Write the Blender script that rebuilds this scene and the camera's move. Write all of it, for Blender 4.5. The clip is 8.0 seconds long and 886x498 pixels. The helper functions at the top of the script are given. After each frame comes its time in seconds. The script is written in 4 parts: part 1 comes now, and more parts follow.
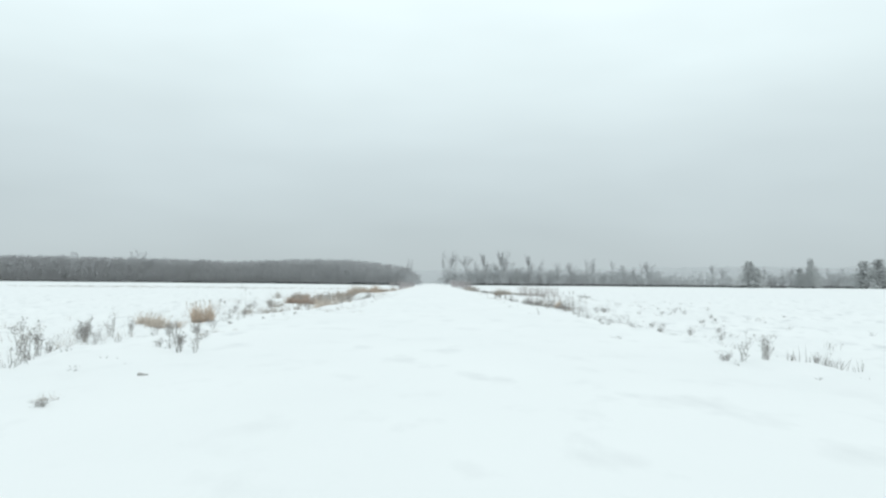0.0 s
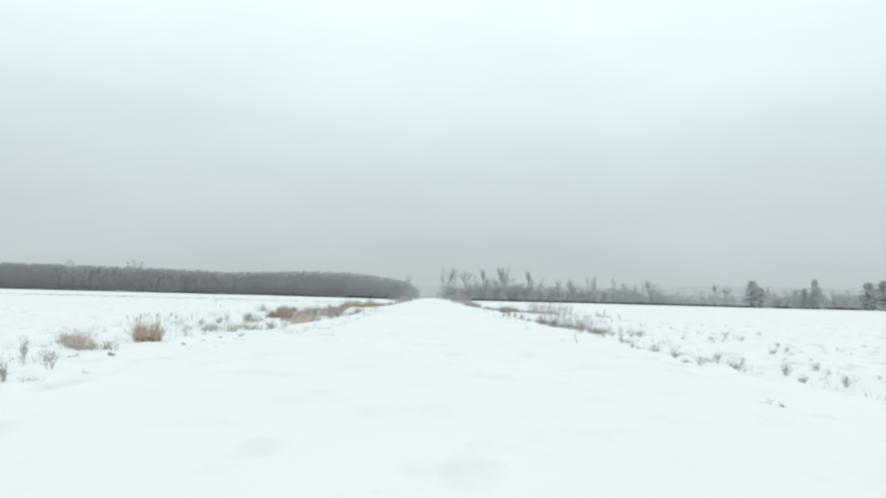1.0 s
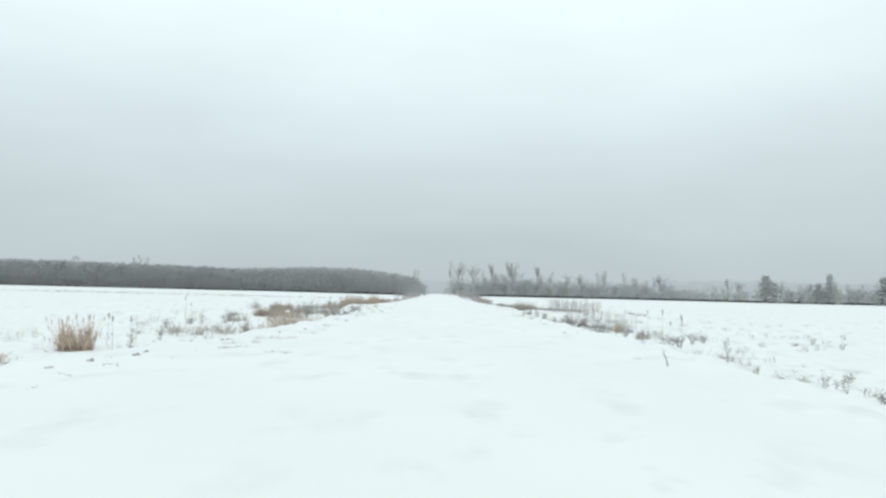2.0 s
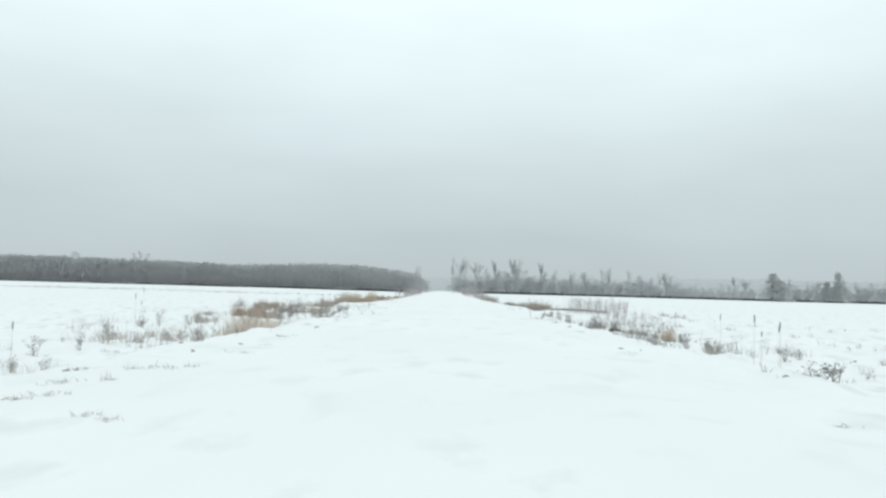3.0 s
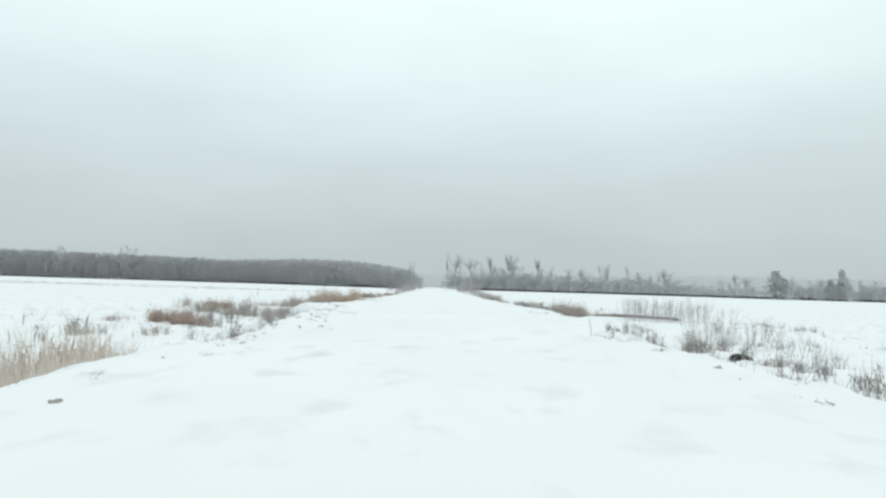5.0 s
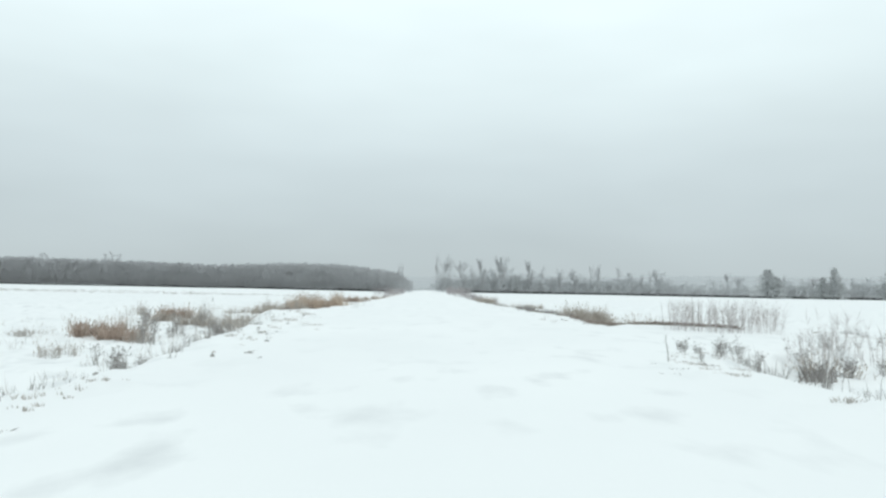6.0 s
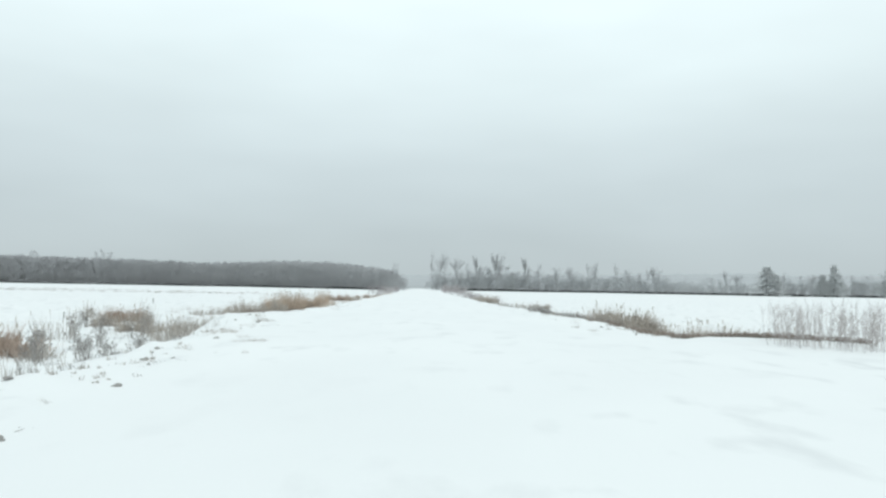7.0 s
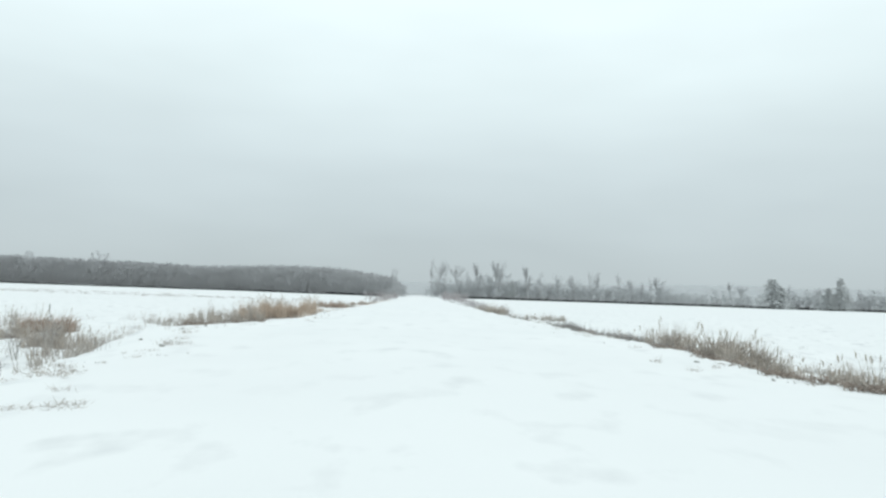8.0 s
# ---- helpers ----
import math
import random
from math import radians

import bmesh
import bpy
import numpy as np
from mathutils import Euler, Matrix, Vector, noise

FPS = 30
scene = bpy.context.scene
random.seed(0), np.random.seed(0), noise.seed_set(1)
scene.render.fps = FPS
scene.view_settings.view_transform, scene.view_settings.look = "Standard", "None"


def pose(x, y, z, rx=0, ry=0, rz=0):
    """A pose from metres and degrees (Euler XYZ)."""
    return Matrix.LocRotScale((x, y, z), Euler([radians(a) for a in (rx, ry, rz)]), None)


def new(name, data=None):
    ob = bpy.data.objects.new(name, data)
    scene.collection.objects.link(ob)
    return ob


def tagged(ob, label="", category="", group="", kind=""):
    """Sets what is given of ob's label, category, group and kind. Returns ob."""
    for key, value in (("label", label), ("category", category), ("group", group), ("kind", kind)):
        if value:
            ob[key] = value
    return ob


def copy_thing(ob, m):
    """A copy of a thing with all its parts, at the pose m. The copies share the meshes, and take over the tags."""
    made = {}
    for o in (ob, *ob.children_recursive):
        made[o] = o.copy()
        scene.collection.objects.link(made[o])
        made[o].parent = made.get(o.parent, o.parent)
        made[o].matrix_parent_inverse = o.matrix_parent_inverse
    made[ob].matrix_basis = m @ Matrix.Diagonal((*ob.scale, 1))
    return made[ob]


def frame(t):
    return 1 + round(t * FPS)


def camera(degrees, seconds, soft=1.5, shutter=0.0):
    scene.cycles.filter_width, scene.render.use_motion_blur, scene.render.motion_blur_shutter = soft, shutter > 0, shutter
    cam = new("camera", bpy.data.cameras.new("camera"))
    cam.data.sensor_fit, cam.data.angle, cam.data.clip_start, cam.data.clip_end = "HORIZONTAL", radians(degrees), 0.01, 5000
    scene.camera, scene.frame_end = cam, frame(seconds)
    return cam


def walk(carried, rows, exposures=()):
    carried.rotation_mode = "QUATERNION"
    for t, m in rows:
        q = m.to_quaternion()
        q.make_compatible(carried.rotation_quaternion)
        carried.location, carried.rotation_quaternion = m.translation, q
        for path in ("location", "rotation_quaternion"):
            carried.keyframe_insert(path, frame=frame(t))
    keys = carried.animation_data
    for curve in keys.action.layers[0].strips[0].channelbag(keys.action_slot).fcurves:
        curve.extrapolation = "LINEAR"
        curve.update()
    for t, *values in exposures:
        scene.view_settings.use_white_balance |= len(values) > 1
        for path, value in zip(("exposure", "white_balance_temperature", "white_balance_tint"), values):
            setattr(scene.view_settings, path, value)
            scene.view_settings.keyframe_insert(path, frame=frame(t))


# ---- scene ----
cam = camera(60, 8.0, soft=2.5)


def lens_pose(x, y, z, yaw, pitch, roll):
    """The camera at a place, turned to its left, tilted up and leaning, in degrees."""
    return pose(x, y, z, 90 + pitch, 0, yaw) @ pose(0, 0, 0, 0, 0, roll)


PATH = [
    (0.0, lens_pose(0.019, 0.000, 1.052, -0.768, 2.512, 0.490)),
    (0.1, lens_pose(0.019, 0.735, 1.052, -0.819, 2.734, 0.514)),
    (0.2, lens_pose(0.019, 1.469, 1.052, -0.842, 2.895, 0.293)),
    (0.3, lens_pose(0.019, 2.201, 1.052, -0.887, 2.878, 0.545)),
    (0.4, lens_pose(0.019, 2.933, 1.051, -0.884, 2.659, 0.876)),
    (0.5, lens_pose(0.019, 3.662, 1.049, -0.966, 2.444, 0.326)),
    (0.6, lens_pose(0.019, 4.389, 1.046, -0.927, 2.636, 1.307)),
    (0.7, lens_pose(0.019, 5.113, 1.042, -0.774, 2.705, 2.685)),
    (0.8, lens_pose(0.019, 5.836, 1.039, -0.887, 2.127, -0.211)),
    (0.9, lens_pose(0.019, 6.558, 1.036, -0.821, 3.329, 2.142)),
    (1.0, lens_pose(0.019, 7.280, 1.034, -0.788, 3.617, 1.434)),
    (1.1, lens_pose(0.020, 8.001, 1.034, -0.737, 2.300, -0.166)),
    (1.2, lens_pose(0.021, 8.722, 1.035, -0.618, 3.175, 2.731)),
    (1.3, lens_pose(0.022, 9.441, 1.037, -0.741, 3.114, 0.535)),
    (1.4, lens_pose(0.024, 10.158, 1.040, -0.769, 2.825, 0.424)),
    (1.5, lens_pose(0.026, 10.872, 1.042, -0.682, 3.284, 0.959)),
    (1.6, lens_pose(0.028, 11.582, 1.044, -0.619, 3.130, 0.825)),
    (1.7, lens_pose(0.031, 12.288, 1.045, -0.494, 3.283, 1.064)),
    (2.8, lens_pose(0.052, 19.950, 1.053, -0.054, 3.118, 1.515)),
    (2.9, lens_pose(0.052, 20.648, 1.056, -0.029, 2.938, 1.395)),
    (3.0, lens_pose(0.052, 21.349, 1.059, -0.042, 3.056, 1.523)),
    (3.1, lens_pose(0.051, 22.052, 1.063, -0.044, 3.054, 1.156)),
    (3.2, lens_pose(0.050, 22.757, 1.067, 0.042, 2.837, 1.912)),
    (3.3, lens_pose(0.048, 23.462, 1.071, 0.052, 2.775, 1.409)),
    (3.4, lens_pose(0.045, 24.167, 1.074, 0.049, 2.607, 0.795)),
    (3.5, lens_pose(0.041, 24.870, 1.075, 0.028, 2.885, 1.037)),
    (3.6, lens_pose(0.036, 25.571, 1.074, 0.041, 3.211, 1.161)),
    (3.7, lens_pose(0.031, 26.270, 1.071, 0.047, 3.071, 1.423)),
    (3.8, lens_pose(0.026, 26.967, 1.067, -0.015, 2.955, 1.478)),
    (3.9, lens_pose(0.020, 27.664, 1.063, -0.061, 2.904, 1.378)),
    (4.0, lens_pose(0.015, 28.360, 1.060, -0.114, 3.006, 1.447)),
    (4.1, lens_pose(0.010, 29.056, 1.058, -0.117, 3.039, 1.613)),
    (4.2, lens_pose(0.006, 29.753, 1.058, -0.133, 2.802, 1.551)),
    (4.3, lens_pose(0.001, 30.448, 1.058, -0.138, 2.843, 1.837)),
    (4.4, lens_pose(-0.003, 31.141, 1.059, -0.168, 3.099, 1.830)),
    (4.5, lens_pose(-0.007, 31.832, 1.059, -0.162, 3.219, 1.990)),
    (4.6, lens_pose(-0.012, 32.520, 1.059, -0.184, 3.184, 2.003)),
    (4.7, lens_pose(-0.016, 33.206, 1.059, -0.249, 2.980, 1.942)),
    (5.8, lens_pose(-0.063, 40.735, 1.041, -1.069, 2.716, 1.631)),
    (5.9, lens_pose(-0.065, 41.433, 1.039, -1.245, 2.853, 1.591)),
    (6.0, lens_pose(-0.066, 42.134, 1.038, -1.302, 3.032, 1.059)),
    (6.1, lens_pose(-0.067, 42.840, 1.037, -1.264, 3.332, 1.150)),
    (6.2, lens_pose(-0.067, 43.550, 1.036, -1.319, 3.229, 1.161)),
    (6.3, lens_pose(-0.066, 44.262, 1.036, -1.325, 2.766, 2.102)),
    (6.4, lens_pose(-0.065, 44.977, 1.036, -1.447, 2.592, 1.785)),
    (6.5, lens_pose(-0.063, 45.691, 1.036, -1.558, 2.285, 1.500)),
    (6.6, lens_pose(-0.061, 46.405, 1.036, -1.632, 3.312, 1.837)),
    (6.9, lens_pose(-0.050, 48.568, 1.037, -1.588, 3.472, 1.066)),
    (7.0, lens_pose(-0.046, 49.304, 1.036, -1.678, 2.896, 0.994)),
    (7.1, lens_pose(-0.042, 50.051, 1.034, -1.745, 2.840, 0.898)),
    (7.2, lens_pose(-0.037, 50.807, 1.032, -1.777, 3.095, 1.135)),
    (7.3, lens_pose(-0.032, 51.572, 1.031, -1.827, 3.402, 0.480)),
    (7.4, lens_pose(-0.026, 52.344, 1.031, -1.841, 3.557, 0.716)),
    (7.5, lens_pose(-0.021, 53.122, 1.032, -1.822, 3.292, 0.616)),
    (7.6, lens_pose(-0.015, 53.904, 1.036, -1.730, 3.165, 0.884)),
    (7.7, lens_pose(-0.009, 54.689, 1.041, -1.649, 2.766, 1.159)),
    (7.8, lens_pose(-0.003, 55.477, 1.048, -1.695, 2.751, 1.453)),
    (7.9, lens_pose(0.003, 56.266, 1.056, -1.753, 3.039, 1.696)),
    (8.0, lens_pose(0.009, 57.056, 1.065, -1.665, 3.438, 1.918)),
]
walk(cam, PATH)

# ---- light: an overcast winter sky, darker towards the horizon ----
SUN_HEIGHT, SUN_TURN = radians(38), radians(160)
world = bpy.data.worlds.new("overcast_sky")
scene.world = world
world.use_nodes = True


def build_sky():
    tree = world.node_tree
    nodes, links = tree.nodes, tree.links
    back = nodes["Background"]
    coord = nodes.new("ShaderNodeTexCoord")
    split = nodes.new("ShaderNodeSeparateXYZ")
    links.new(coord.outputs["Generated"], split.inputs[0])
    ramp = nodes.new("ShaderNodeValToRGB")
    steps = ramp.color_ramp.elements
    steps[0].position, steps[0].color = 0.0, (0.49, 0.565, 0.59, 1)
    steps[1].position, steps[1].color = 1.0, (0.90, 1.0, 1.02, 1)
    for at, colour in ((0.07, (0.53, 0.61, 0.635, 1)), (0.16, (0.62, 0.715, 0.74, 1)), (0.27, (0.78, 0.90, 0.92, 1)), (0.36, (0.87, 1.0, 1.02, 1)), (0.5, (0.86, 0.97, 0.99, 1))):
        steps.new(at).color = colour
    links.new(split.outputs["Z"], ramp.inputs[0])
    stretch = nodes.new("ShaderNodeMapping")
    stretch.inputs["Scale"].default_value = (1.0, 1.0, 3.5)
    links.new(coord.outputs["Generated"], stretch.inputs[0])
    cloud = nodes.new("ShaderNodeTexNoise")
    cloud.inputs["Scale"].default_value, cloud.inputs["Detail"].default_value = 2.2, 3.0
    links.new(stretch.outputs[0], cloud.inputs["Vector"])
    swell = nodes.new("ShaderNodeMapRange")
    for key, value in ((1, 0.3), (2, 0.7), (3, 0.94), (4, 1.05)):
        swell.inputs[key].default_value = value
    links.new(cloud.outputs["Fac"], swell.inputs[0])
    deck = nodes.new("ShaderNodeVectorMath")
    deck.operation = "MULTIPLY"
    links.new(ramp.outputs[0], deck.inputs[0])
    links.new(swell.outputs[0], deck.inputs[1])
    clear = nodes.new("ShaderNodeTexSky")
    clear.sky_type, clear.sun_disc, clear.sun_elevation, clear.sun_rotation = "NISHITA", False, SUN_HEIGHT, SUN_TURN
    thin = nodes.new("ShaderNodeVectorMath")
    thin.operation = "SCALE"
    thin.inputs["Scale"].default_value = 0.004
    links.new(clear.outputs[0], thin.inputs[0])
    both = nodes.new("ShaderNodeVectorMath")
    both.operation = "ADD"
    links.new(deck.outputs[0], both.inputs[0])
    links.new(thin.outputs[0], both.inputs[1])
    links.new(both.outputs[0], back.inputs["Color"])
    back.inputs["Strength"].default_value = 1.0


build_sky()
sun = new("sun", bpy.data.lights.new("sun", "SUN"))
sun.data.energy, sun.data.angle, sun.data.color = 0.4, radians(40), (1.0, 0.98, 0.95)
sun.matrix_world = pose(0, 0, 60, 90 - math.degrees(SUN_HEIGHT), 0, 180 - math.degrees(SUN_TURN))


# ---- materials ----
def grainy(name, dark, light, scale=8.0, rough=0.85, bump=0.3, vary=0.25, stretch=(1, 1, 1)):
    """A matt surface with grain at two scales, each object a little lighter or darker."""
    m = bpy.data.materials.new(name)
    m.use_nodes = True
    nodes, links = m.node_tree.nodes, m.node_tree.links
    bsdf = nodes["Principled BSDF"]
    bsdf.inputs["Roughness"].default_value = rough
    bsdf.inputs["Specular IOR Level"].default_value = 0.2
    coord = nodes.new("ShaderNodeTexCoord")
    mapping = nodes.new("ShaderNodeMapping")
    mapping.inputs["Scale"].default_value = stretch
    links.new(coord.outputs["Object"], mapping.inputs[0])
    coarse, fine = nodes.new("ShaderNodeTexNoise"), nodes.new("ShaderNodeTexNoise")
    coarse.inputs["Scale"].default_value, fine.inputs["Scale"].default_value = scale, scale * 9
    coarse.inputs["Detail"].default_value = 3
    for node in (coarse, fine):
        links.new(mapping.outputs[0], node.inputs["Vector"])
    add = nodes.new("ShaderNodeMath")
    add.operation = "MULTIPLY_ADD"
    add.inputs[1].default_value = 0.4
    links.new(fine.outputs["Fac"], add.inputs[0])
    links.new(coarse.outputs["Fac"], add.inputs[2])
    info = nodes.new("ShaderNodeObjectInfo")
    island = nodes.new("ShaderNodeNewGeometry")
    shift = nodes.new("ShaderNodeMath")
    shift.operation = "MULTIPLY_ADD"
    shift.inputs[1].default_value = vary
    links.new(info.outputs["Random"], shift.inputs[0])
    links.new(add.outputs[0], shift.inputs[2])
    each = nodes.new("ShaderNodeMath")
    each.operation = "MULTIPLY_ADD"
    each.inputs[1].default_value = 0.55
    links.new(island.outputs["Random Per Island"], each.inputs[0])
    links.new(shift.outputs[0], each.inputs[2])
    spread = nodes.new("ShaderNodeMapRange")
    spread.inputs[1].default_value, spread.inputs[2].default_value = 0.5, 1.35 + vary
    links.new(each.outputs[0], spread.inputs[0])
    mix = nodes.new("ShaderNodeMix")
    mix.data_type = "RGBA"
    mix.inputs["A"].default_value, mix.inputs["B"].default_value = (*dark, 1), (*light, 1)
    links.new(spread.outputs[0], mix.inputs["Factor"])
    links.new(mix.outputs["Result"], bsdf.inputs["Base Color"])
    if bump:
        node = nodes.new("ShaderNodeBump")
        node.inputs["Strength"].default_value, node.inputs["Distance"].default_value = bump, 0.01
        links.new(add.outputs[0], node.inputs["Height"])
        links.new(node.outputs[0], bsdf.inputs["Normal"])
    return m


def snow_material(name, share, patch_scale, low):
    """Wind-packed snow: soft drifts, thin greyer patches and fine crystals."""
    m = bpy.data.materials.new(name)
    m.use_nodes = True
    nodes, links = m.node_tree.nodes, m.node_tree.links
    bsdf = nodes["Principled BSDF"]
    bsdf.inputs["Roughness"].default_value, bsdf.inputs["Specular IOR Level"].default_value = 0.75, 0.25
    where = nodes.new("ShaderNodeTexCoord")

    def cloud(scale, detail, stretch=(1, 1, 1)):
        mapping = nodes.new("ShaderNodeMapping")
        mapping.inputs["Scale"].default_value = stretch
        links.new(where.outputs["Object"], mapping.inputs[0])
        node = nodes.new("ShaderNodeTexNoise")
        node.inputs["Scale"].default_value, node.inputs["Detail"].default_value = scale, detail
        links.new(mapping.outputs[0], node.inputs["Vector"])
        return node.outputs["Fac"]

    drift, patch, crystal = cloud(0.25, 4, (1, 0.6, 1)), cloud(patch_scale, 5, (1, 0.5, 1)), cloud(38, 2)
    thin = nodes.new("ShaderNodeMapRange")
    thin.inputs[1].default_value, thin.inputs[2].default_value = low, low + 0.2
    links.new(patch, thin.inputs[0])
    faint = nodes.new("ShaderNodeMath")
    faint.operation = "MULTIPLY"
    faint.inputs[1].default_value = share
    windy = nodes.new("ShaderNodeMapRange")
    windy.inputs[1].default_value, windy.inputs[2].default_value, windy.inputs[3].default_value = 0.38, 0.62, 0.2
    links.new(drift, windy.inputs[0])
    scoured = nodes.new("ShaderNodeMath")
    scoured.operation = "MULTIPLY"
    links.new(thin.outputs[0], scoured.inputs[0])
    links.new(windy.outputs[0], scoured.inputs[1])
    links.new(scoured.outputs[0], faint.inputs[0])
    base = nodes.new("ShaderNodeMix")
    base.data_type = "RGBA"
    base.inputs["A"].default_value, base.inputs["B"].default_value = (0.82, 0.836, 0.836, 1), (0.92, 0.932, 0.925, 1)
    links.new(drift, base.inputs["Factor"])
    mix = nodes.new("ShaderNodeMix")
    mix.data_type = "RGBA"
    mix.inputs["B"].default_value = (0.64, 0.655, 0.66, 1)
    links.new(faint.outputs[0], mix.inputs["Factor"])
    links.new(base.outputs["Result"], mix.inputs["A"])
    links.new(mix.outputs["Result"], bsdf.inputs["Base Color"])
    height = nodes.new("ShaderNodeMath")
    height.operation = "MULTIPLY_ADD"
    height.inputs[1].default_value = 0.12
    links.new(crystal, height.inputs[0])
    links.new(patch, height.inputs[2])
    node = nodes.new("ShaderNodeBump")
    node.inputs["Strength"].default_value, node.inputs["Distance"].default_value = 0.35, 0.06
    links.new(height.outputs[0], node.inputs["Height"])
    links.new(node.outputs[0], bsdf.inputs["Normal"])
    return m


SNOW = snow_material("packed_snow", 0.65, 1.3, 0.55)
FIELD_SNOW = snow_material("crusted_field_snow", 0.95, 1.7, 0.51)
STRAW = grainy("pale_straw", (0.46, 0.395, 0.335), (0.79, 0.72, 0.65), 5, stretch=(1, 1, 0.2))
DULL = grainy("dull_straw", (0.33, 0.293, 0.258), (0.60, 0.553, 0.50), 5, stretch=(1, 1, 0.2))
GOLD = grainy("golden_straw", (0.43, 0.338, 0.262), (0.72, 0.61, 0.51), 5, stretch=(1, 1, 0.2))
BROWN = grainy("brown_grass", (0.33, 0.252, 0.205), (0.58, 0.475, 0.405), 5, stretch=(1, 1, 0.2))
GREY = grainy("weathered_stems", (0.26, 0.235, 0.21), (0.60, 0.56, 0.52), 6, stretch=(1, 1, 0.2))
THATCH = grainy("matted_leaves", (0.17, 0.137, 0.115), (0.37, 0.315, 0.275), 6)
SEED = grainy("seed_heads", (0.26, 0.215, 0.17), (0.50, 0.435, 0.37), 20)
WEED = grainy("dead_weed", (0.19, 0.18, 0.172), (0.40, 0.38, 0.365), 9)
TWIG = grainy("pinkish_twigs", (0.30, 0.272, 0.265), (0.60, 0.558, 0.545), 6)
# Far trees and brush: the haze is put into these pale base colours.
BARK = grainy("haze_grey_bark", (0.58, 0.585, 0.59), (0.64, 0.645, 0.65), 0.6, bump=0)
WOODS = grainy("haze_grey_woods", (0.66, 0.665, 0.67), (0.70, 0.705, 0.71), 0.2, bump=0)
HAZY = grainy("haze_pale_brush", (0.72, 0.73, 0.735), (0.75, 0.76, 0.765), 0.2, bump=0)


def let_light_through(m, share):
    """Part of the light passes to the far side, flattening shade as haze does."""
    nodes, links = m.node_tree.nodes, m.node_tree.links
    bsdf, out = nodes["Principled BSDF"], nodes["Material Output"]
    thin, mix = nodes.new("ShaderNodeBsdfTranslucent"), nodes.new("ShaderNodeMixShader")
    links.new(bsdf.inputs["Base Color"].links[0].from_socket, thin.inputs["Color"])
    mix.inputs[0].default_value = share
    links.new(bsdf.outputs[0], mix.inputs[1])
    links.new(thin.outputs[0], mix.inputs[2])
    links.new(mix.outputs[0], out.inputs["Surface"])


BRUSH = grainy("dark_brush", (0.03, 0.03, 0.03), (0.06, 0.06, 0.06), 0.4)
# Distant conifers: needle colour is lifted to pale grey to carry the haze.
NEEDLE = grainy("haze_grey_needles", (0.68, 0.695, 0.695), (0.73, 0.745, 0.745), 0.5, bump=0)
SCRUB = grainy("bare_scrub", (0.32, 0.295, 0.298), (0.48, 0.45, 0.452), 2)
EARTH = grainy("frozen_earth", (0.17, 0.16, 0.155), (0.40, 0.385, 0.37), 14)
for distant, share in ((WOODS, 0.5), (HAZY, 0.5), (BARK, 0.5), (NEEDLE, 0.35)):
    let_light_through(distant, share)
LOG = grainy("dark_log", (0.015, 0.014, 0.013), (0.05, 0.046, 0.042), 7)


# ---- building helpers ----
class Shape:
    """Vertices and faces of one mesh, gathered piece by piece."""

    def __init__(self):
        self.verts, self.faces = [], []

    def tube(self, points, radii, sides=3, turn=0.0):
        """A tapered stem along the points, ending in a tip."""
        start = len(self.verts)
        ring_count = len(points) - 1
        for n in range(ring_count):
            p, r = points[n], radii[n]
            way = (points[n + 1] - p)
            way = way.normalized() if way.length > 1e-9 else Vector((0, 0, 1))
            side = way.orthogonal().normalized()
            other = way.cross(side)
            for k in range(sides):
                a = turn + 2 * math.pi * k / sides
                self.verts.append(p + r * (math.cos(a) * side + math.sin(a) * other))
        self.verts.append(points[-1])
        for n in range(ring_count - 1):
            for k in range(sides):
                a, b = start + n * sides + k, start + n * sides + (k + 1) % sides
                self.faces.append((a, b, b + sides, a + sides))
        tip, last = len(self.verts) - 1, start + (ring_count - 1) * sides
        for k in range(sides):
            self.faces.append((last + k, last + (k + 1) % sides, tip))

    def bead(self, centre, r, tall=1.0):
        """A small seed head of eight faces."""
        s = len(self.verts)
        for d in ((r, 0, 0), (0, r, 0), (-r, 0, 0), (0, -r, 0), (0, 0, r * tall), (0, 0, -r * tall)):
            self.verts.append(centre + Vector(d))
        for k in range(4):
            self.faces.append((s + k, s + (k + 1) % 4, s + 4))
            self.faces.append((s + (k + 1) % 4, s + k, s + 5))

    def mesh(self, name, material):
        me = bpy.data.meshes.new(name)
        me.from_pydata([tuple(v) for v in self.verts], [], self.faces)
        me.materials.append(material)
        me.update()
        return me


def part(name, me, parent, label=""):
    ob = new(name, me)
    ob.parent = parent
    return tagged(ob, label) if label else ob


def thing(name, label, category, group, parts):
    """A thing at the origin: an empty that holds its parts. parts: name, shape, material, label."""
    root = new(name)
    for kind, shape, material, said in parts:
        ob = part(kind, shape.mesh(kind, material), root, said)
        if len(shape.faces) > 300:
            tagged(ob, kind="stuff")
    return tagged(root, label, category, group)


def smooth(a):
    a = min(1.0, max(0.0, a))
    return a * a * (3 - 2 * a)


# ---- the lie of the land: a raised road between two lower fields ----
LEFT_Y = [-60, 10, 22, 29, 33, 46, 50, 54, 58, 66, 71, 75, 79, 83, 88, 110, 140, 3000]
LEFT_X = [5.5, 5.6, 5.9, 5.5, 4.8, 4.7, 4.3, 4.1, 4.6, 5.2, 5.6, 6.6, 7.2, 5.6, 5.0, 5.0, 4.8, 4.8]
RIGHT_Y = [-60, 12, 20, 31, 36, 50, 55, 56.5, 58, 60, 65.5, 66.5, 67.3, 68, 72, 80, 90, 110, 3000]
